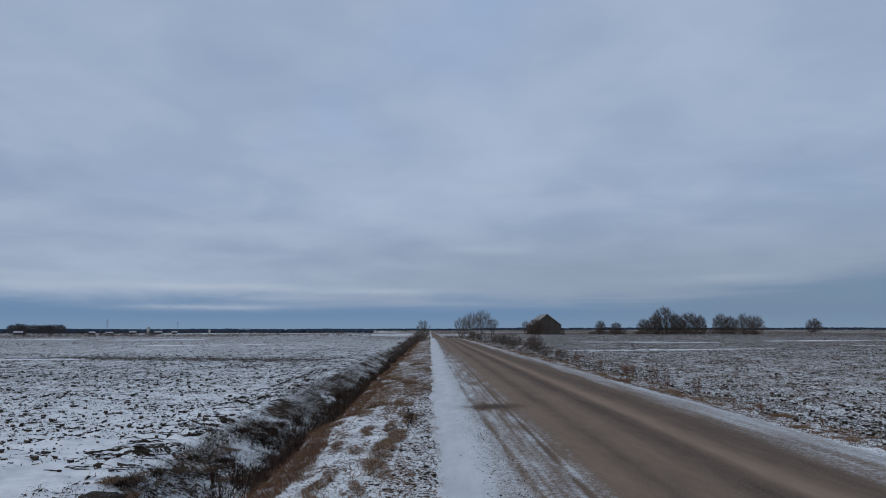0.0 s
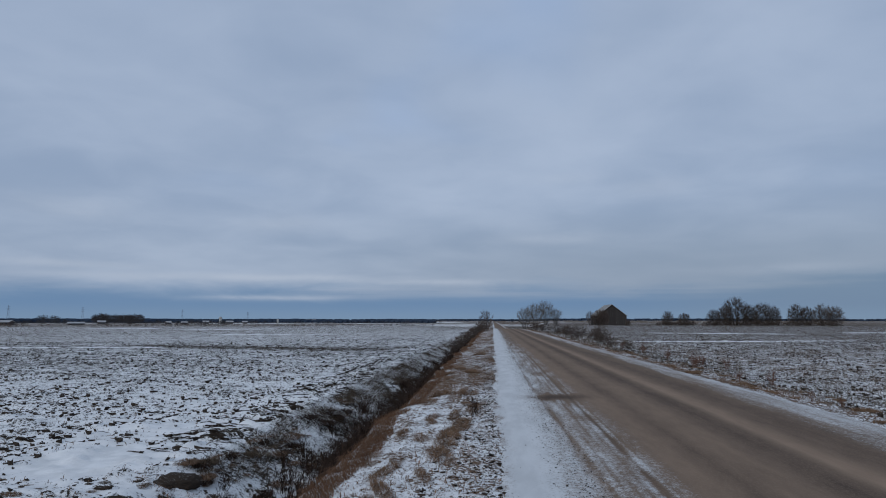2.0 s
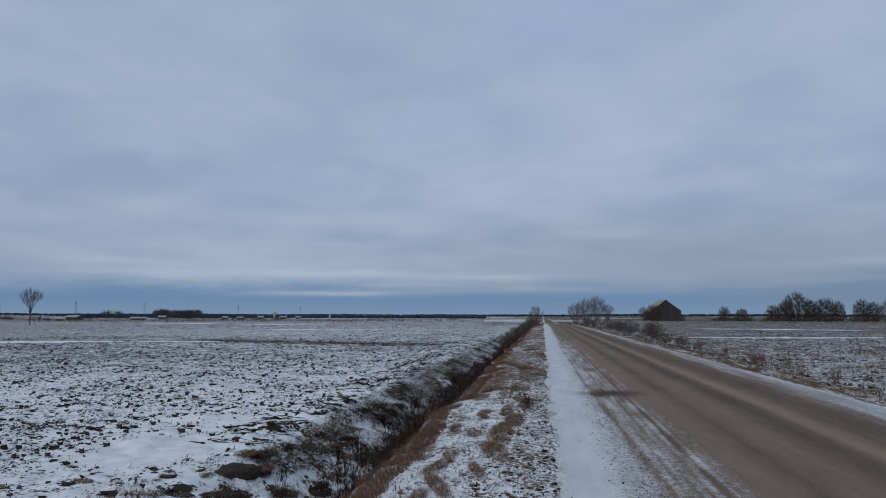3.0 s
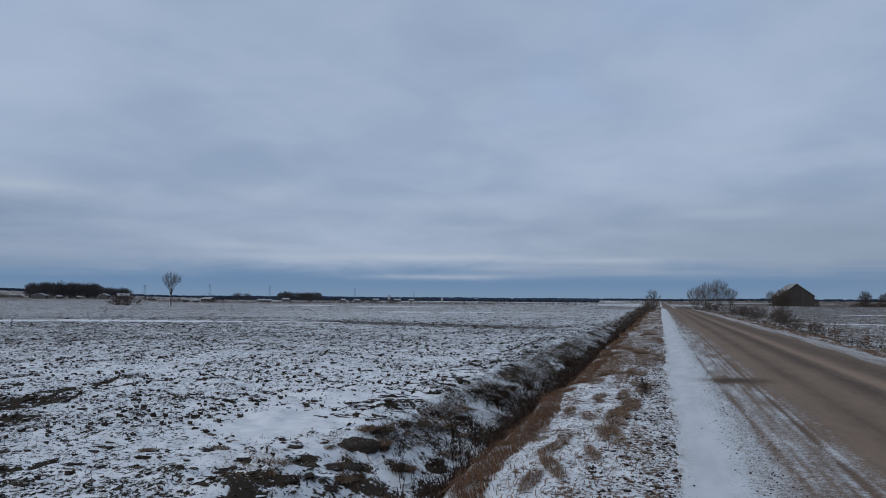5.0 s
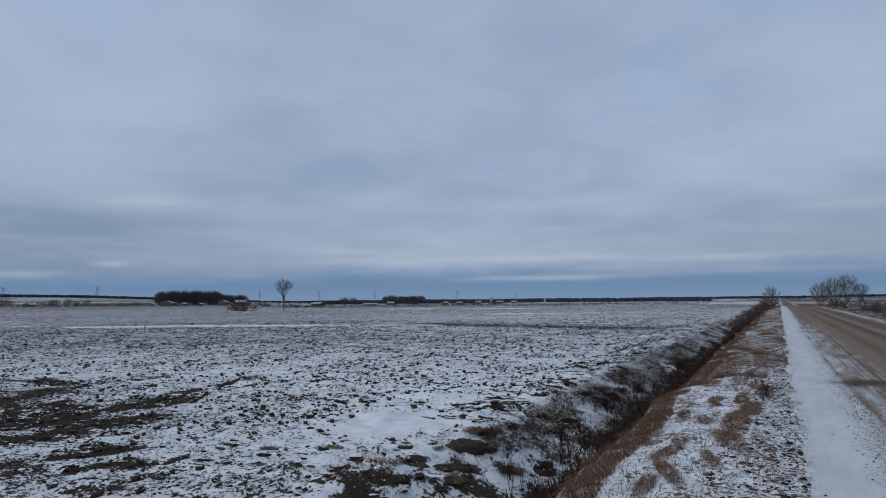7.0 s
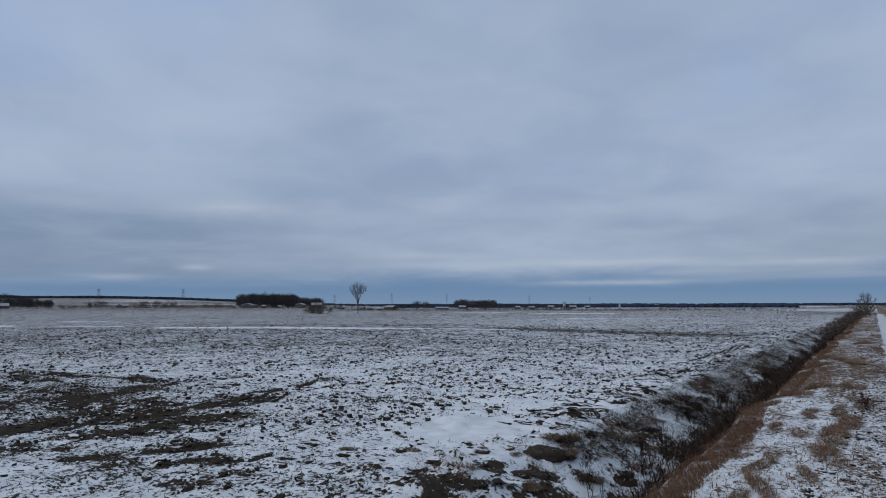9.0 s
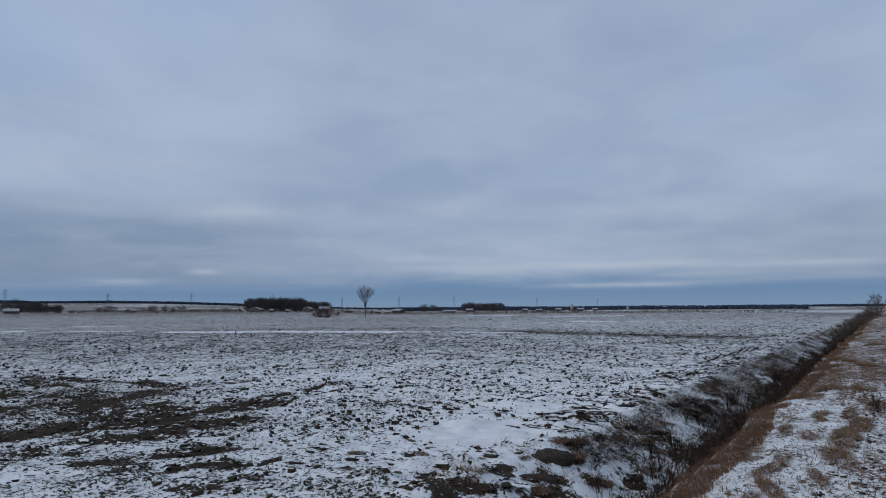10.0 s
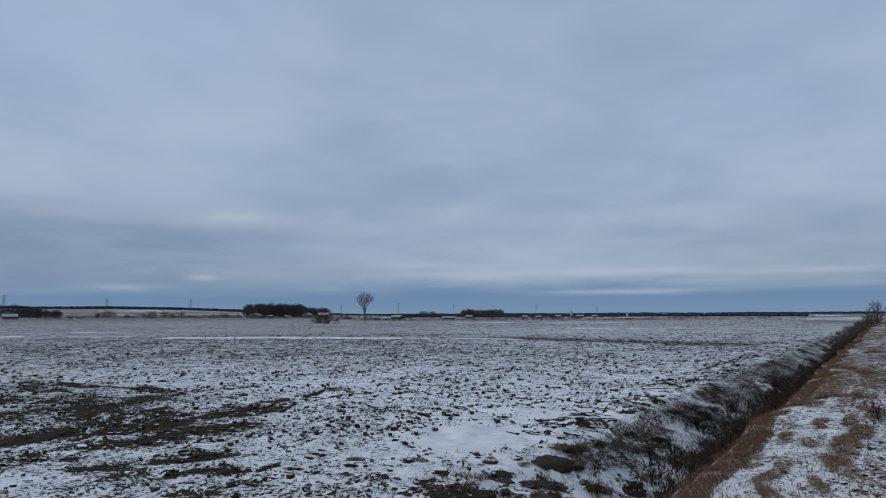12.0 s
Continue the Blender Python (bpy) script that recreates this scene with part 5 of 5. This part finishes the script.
# ---- the barn ----
def barn():
    root = new("barn")
    root.matrix_basis = pose(47.1, 270, -0.62, 0, 0, 0)
    W, L, E, R = 5.5, 19.0, 4.1, 8.3
    bm = bmesh.new()
    outer = [(-W, 0, 0), (W, 0, 0), (W, 0, E), (0, 0, R), (-W, 0, E)]
    front = bm.faces.new([bm.verts.new(p) for p in outer])
    ret = bmesh.ops.extrude_face_region(bm, geom=[front])
    bmesh.ops.translate(bm, vec=(0, L, 0), verts=[v for v in ret["geom"] if isinstance(v, bmesh.types.BMVert)])
    bmesh.ops.recalc_face_normals(bm, faces=bm.faces)
    part("wall", from_bmesh("wall", bm), M_BARN, root, "grey weathered board walls")
    slope = math.hypot(W, R - E)
    for side in (-1, 1):
        bm = bmesh.new()
        box(bm, (-0.5, -0.45, 0.03), (slope + 0.12, L + 0.45, 0.13))
        for k in range(1, 20):
            box(bm, (-0.5, k * L / 20 - 0.03, 0.128), (slope + 0.12, k * L / 20 + 0.03, 0.17))
        a = math.atan2(R - E, W)
        m = Matrix.Translation((side * W, 0, E)) @ (Matrix.Rotation(math.pi, 4, "Z") @ Matrix.Translation((0, -L, 0)) if side > 0 else Matrix.Identity(4)) @ Matrix.Rotation(-a, 4, "Y")
        bmesh.ops.transform(bm, matrix=m, verts=bm.verts)
        part("roof", from_bmesh("roof", bm), M_TIN, root, "dull grey sheet-metal roof slope")
    bm = bmesh.new()
    box(bm, (-1.9, -0.12, 0.1), (1.9, -0.02, 3.4))
    door = part("door", from_bmesh("door", bm), M_BARN, root, "closed sliding board door")
    bm = bmesh.new()
    box(bm, (-2.1, -0.16, 3.4), (2.1, -0.02, 3.55))
    part("door_rail", from_bmesh("door_rail", bm), M_BARN, door)
    bm = bmesh.new()
    box(bm, (1.5, -0.18, 1.1), (1.58, -0.115, 1.5))
    part("handle", from_bmesh("handle", bm), M_STEEL, door)
    for x in (-W, W):
        bm = bmesh.new()
        box(bm, (x - 0.12, -0.1, 0), (x + 0.12, 0.1, E))
        part("corner_post", from_bmesh("corner_post", bm), M_BARN, root)
    bm = bmesh.new()
    box(bm, (-0.6, -0.1, 5.2), (0.6, -0.02, 6.3))
    part("loft_hatch", from_bmesh("loft_hatch", bm), M_BARN, root)
    return tagged(root, "old grey board barn with a dull metal gable roof", "barn")


barn()


# ---- far farm buildings ----
def farm_building(turn, r, width, depth, wall, ridge, siding, roofing, yaw, label, category="house", windows=3):
    width, wall, ridge = width * 0.62, wall * 0.66, ridge * 0.62
    x, y = polar(turn, r)
    root = new("farm_building")
    root.matrix_basis = pose(x, y, float(lie(np.array(x), np.array(y))) - 0.1, 0, 0, -turn + yaw)
    a, b = width / 2, depth / 2
    bm = bmesh.new()
    end = bm.faces.new([bm.verts.new(p) for p in ((-a, -b, 0), (-a, b, 0), (-a, b, wall), (-a, 0, ridge), (-a, -b, wall))])
    ret = bmesh.ops.extrude_face_region(bm, geom=[end])
    bmesh.ops.translate(bm, vec=(width, 0, 0), verts=[v for v in ret["geom"] if isinstance(v, bmesh.types.BMVert)])
    bmesh.ops.recalc_face_normals(bm, faces=bm.faces)
    part("wall", from_bmesh("wall", bm), siding, root)
    slope, pitch = math.hypot(b, ridge - wall), math.atan2(ridge - wall, b)
    for side in (-1, 1):
        bm = bmesh.new()
        box(bm, (-a - 0.4, -0.5, 0.03), (a + 0.4, slope + 0.1, 0.22))
        m = Matrix.Translation((0, side * b, wall)) @ (Matrix.Rotation(math.pi, 4, "Z") if side > 0 else Matrix.Identity(4)) @ Matrix.Rotation(pitch, 4, "X")
        bmesh.ops.transform(bm, matrix=m, verts=bm.verts)
        part("roof", from_bmesh("roof", bm), roofing, root)
    for k in range(windows):
        cx = -a + width * (k + 0.6) / (windows + 0.2)
        bm = bmesh.new()
        box(bm, (cx - 0.5, -b - 0.05, wall * 0.4), (cx + 0.5, -b - 0.01, wall * 0.8))
        window = part("window", from_bmesh("window", bm), M_GLASS, root)
        bm = bmesh.new()
        for x0, x1, z0, z1 in ((-0.6, -0.5, 0.38, 0.82), (0.5, 0.6, 0.38, 0.82), (-0.5, 0.5, 0.8, 0.84), (-0.5, 0.5, 0.36, 0.4)):
            box(bm, (cx + x0, -b - 0.08, wall * z0), (cx + x1, -b - 0.004, wall * z1))
        part("frame", from_bmesh("frame", bm), M_SIDING, window)
    bm = bmesh.new()
    box(bm, (-a + width * 0.12 - 0.5, -b - 0.06, 0.1), (-a + width * 0.12 + 0.5, -b - 0.01, min(2.1, wall * 0.9)))
    part("door", from_bmesh("door", bm), M_REDSIDE, root)
    return tagged(root, label, category, "farm buildings beyond the field")


WHITE, GREY, RED = "distant pale farmhouse with a snowy roof", "distant grey farm shed with a snowy roof", "distant dull brown barn with a snowy roof"
farm_building(-66.1, 520, 13, 9, 3.0, 5.6, M_SIDING, M_SNOWROOF, 4, WHITE)
farm_building(-58.3, 540, 8, 6, 2.4, 4.6, M_SIDING, M_SNOWROOF, 55, WHITE)
farm_building(-56.4, 545, 7, 5, 1.4, 2.0, M_SIDING, M_SNOWROOF, 0, GREY, "shed", 1)
farm_building(-48.9, 460, 8, 7, 3.2, 5.2, M_SIDING, M_SNOWROOF, 70, WHITE)
farm_building(-47.7, 455, 3.2, 3, 2.4, 3.4, M_SIDING, M_SNOWROOF, 20, GREY, "shed", 1)
farm_building(-46.4, 458, 2.6, 2.5, 2.0, 2.9, M_SIDING, M_SNOWROOF, 0, GREY, "shed", 1)
farm_building(-44.7, 470, 5, 5, 3.6, 5.4, M_SIDING, M_SNOWROOF, 60, WHITE)
farm_building(-43.4, 500, 11, 8, 3.6, 6.2, M_REDSIDE, M_SNOWROOF, 5, RED, "barn")
farm_building(-41.4, 500, 9, 7, 1.9, 3.6, M_SIDING, M_SNOWROOF, 0, GREY, "shed")
farm_building(-38.9, 510, 6, 6, 2.0, 3.4, M_SIDING, M_SNOWROOF, 10, GREY, "shed", 1)
farm_building(-38.1, 505, 6, 6, 1.8, 3.0, M_REDSIDE, M_SNOWROOF, -5, RED, "shed", 1)
farm_building(-37.2, 560, 12, 9, 3.4, 5.6, M_REDSIDE, M_SNOWROOF, -25, RED, "barn")
farm_building(-32.8, 560, 17, 7, 2.0, 3.6, M_SIDING, M_SNOWROOF, 4, GREY, "shed")
farm_building(-31.1, 620, 9, 8, 3.0, 5.0, M_SIDING, M_SNOWROOF, 0, WHITE)
farm_building(-26.4, 640, 6, 6, 2.6, 4.4, M_SIDING, M_SNOWROOF, 15, WHITE)
farm_building(-25.2, 650, 8, 6, 2.2, 3.8, M_REDSIDE, M_SNOWROOF, -8, WHITE)
farm_building(-23.6, 700, 9, 7, 2.8, 4.8, M_SIDING, M_SNOWROOF, 0, GREY, "shed")
farm_building(-21.8, 700, 10, 8, 2.8, 4.8, M_REDSIDE, M_SNOWROOF, 6, RED, "barn")
farm_building(-20.6, 720, 8, 6, 2.6, 4.4, M_REDSIDE, M_SNOWROOF, 0, RED, "barn")
farm_building(-15.3, 1100, 24, 14, 4.0, 7.0, M_SIDING, M_SNOWROOF, 0, WHITE)
farm_building(-8.3, 1150, 12, 9, 3.6, 6.0, M_SIDING, M_SNOWROOF, 10, WHITE)


def silo(turn, r, radius, height):
    x, y = polar(turn, r)
    root = new("silo")
    root.matrix_basis = pose(x, y, float(lie(np.array(x), np.array(y))) - 0.1)
    bm = bmesh.new()
    bmesh.ops.create_cone(bm, cap_ends=True, segments=20, radius1=radius, radius2=radius, depth=height, matrix=Matrix.Translation((0, 0, height / 2)))
    part("barrel", from_bmesh("barrel", bm), M_CONCRETE, root)
    bm = bmesh.new()
    bmesh.ops.create_uvsphere(bm, u_segments=20, v_segments=10, radius=radius * 1.04, matrix=Matrix.Translation((0, 0, height)) @ Matrix.Diagonal((1, 1, 0.7, 1)))
    part("dome", from_bmesh("dome", bm, True), M_TIN, root, "grey metal dome")
    for z in np.arange(1.0, height, 1.5):
        bm = bmesh.new()
        bmesh.ops.create_cone(bm, cap_ends=True, segments=20, radius1=radius * 1.02, radius2=radius * 1.02, depth=0.12, matrix=Matrix.Translation((0, 0, z)))
        part("hoop", from_bmesh("hoop", bm), M_STEEL, root)
    return tagged(root, "tall pale concrete silo with a domed top", "silo", "silos beyond the field")


silo(-22.5, 690, 1.4, 6.2)
silo(-18.0, 720, 1.0, 4.4)


# ---- pylons ----
def pylon_mesh(height):
    p, q = [], []
    legs = [np.array([sx, sy]) for sx in (-1, 1) for sy in (-1, 1)]
    levels = np.linspace(0, 1, 9)
    wide = lambda t: 2.6 * (1 - t) ** 1.2 + 0.7
    for a, b in zip(levels[:-1], levels[1:]):
        for k, l in enumerate(legs):
            n = legs[(1, 3, 0, 2)[k]]
            lo, hi = np.r_[l * wide(a), a * height], np.r_[l * wide(b), b * height]
            p.append(lo), q.append(hi)
            p.append(lo), q.append(np.r_[n * wide(b), b * height])
            p.append(hi), q.append(np.r_[n * wide(b), b * height])
    return p, q


def pylon(turn, r, height, yaw):
    x, y = polar(turn, r)
    root = new("pylon")
    root.matrix_basis = pose(x, y, float(lie(np.array(x), np.array(y))) - 0.3, 0, 0, yaw)
    p, q = pylon_mesh(height)
    part("tower", rod_mesh("tower", p, q, np.full(len(p), 0.085), np.full(len(p), 0.085), 4), M_STEEL, root)
    for t, half in ((0.70, 4.0), (0.82, 5.0), (0.94, 4.0)):
        z = t * height
        pp = [(-half, 0, z), (-half, 0, z), (half, 0, z)]
        qq = [(half, 0, z), (0, 0, z + 1.4), (0, 0, z + 1.4)]
        part("crossarm", rod_mesh("crossarm", pp, qq, np.full(3, 0.085), np.full(3, 0.085), 4), M_STEEL, root)
    return tagged(root, "grey lattice steel pylon on the horizon", "pylon", "power line pylons")


for turn, r, top in ((-66.5, 1250, 33), (-59.9, 1400, 31), (-53.9, 1450, 32.5), (-47.6, 1650, 33), (-41.9, 1850, 28), (-37.1, 1900, 33), (-32.4, 2050, 33), (-25.4, 2300, 32), (-20.4, 2600, 28)):
    x, y = polar(turn, r)
    pylon(turn, r, top + 1.6 - float(lie(np.array(x), np.array(y))), 30)
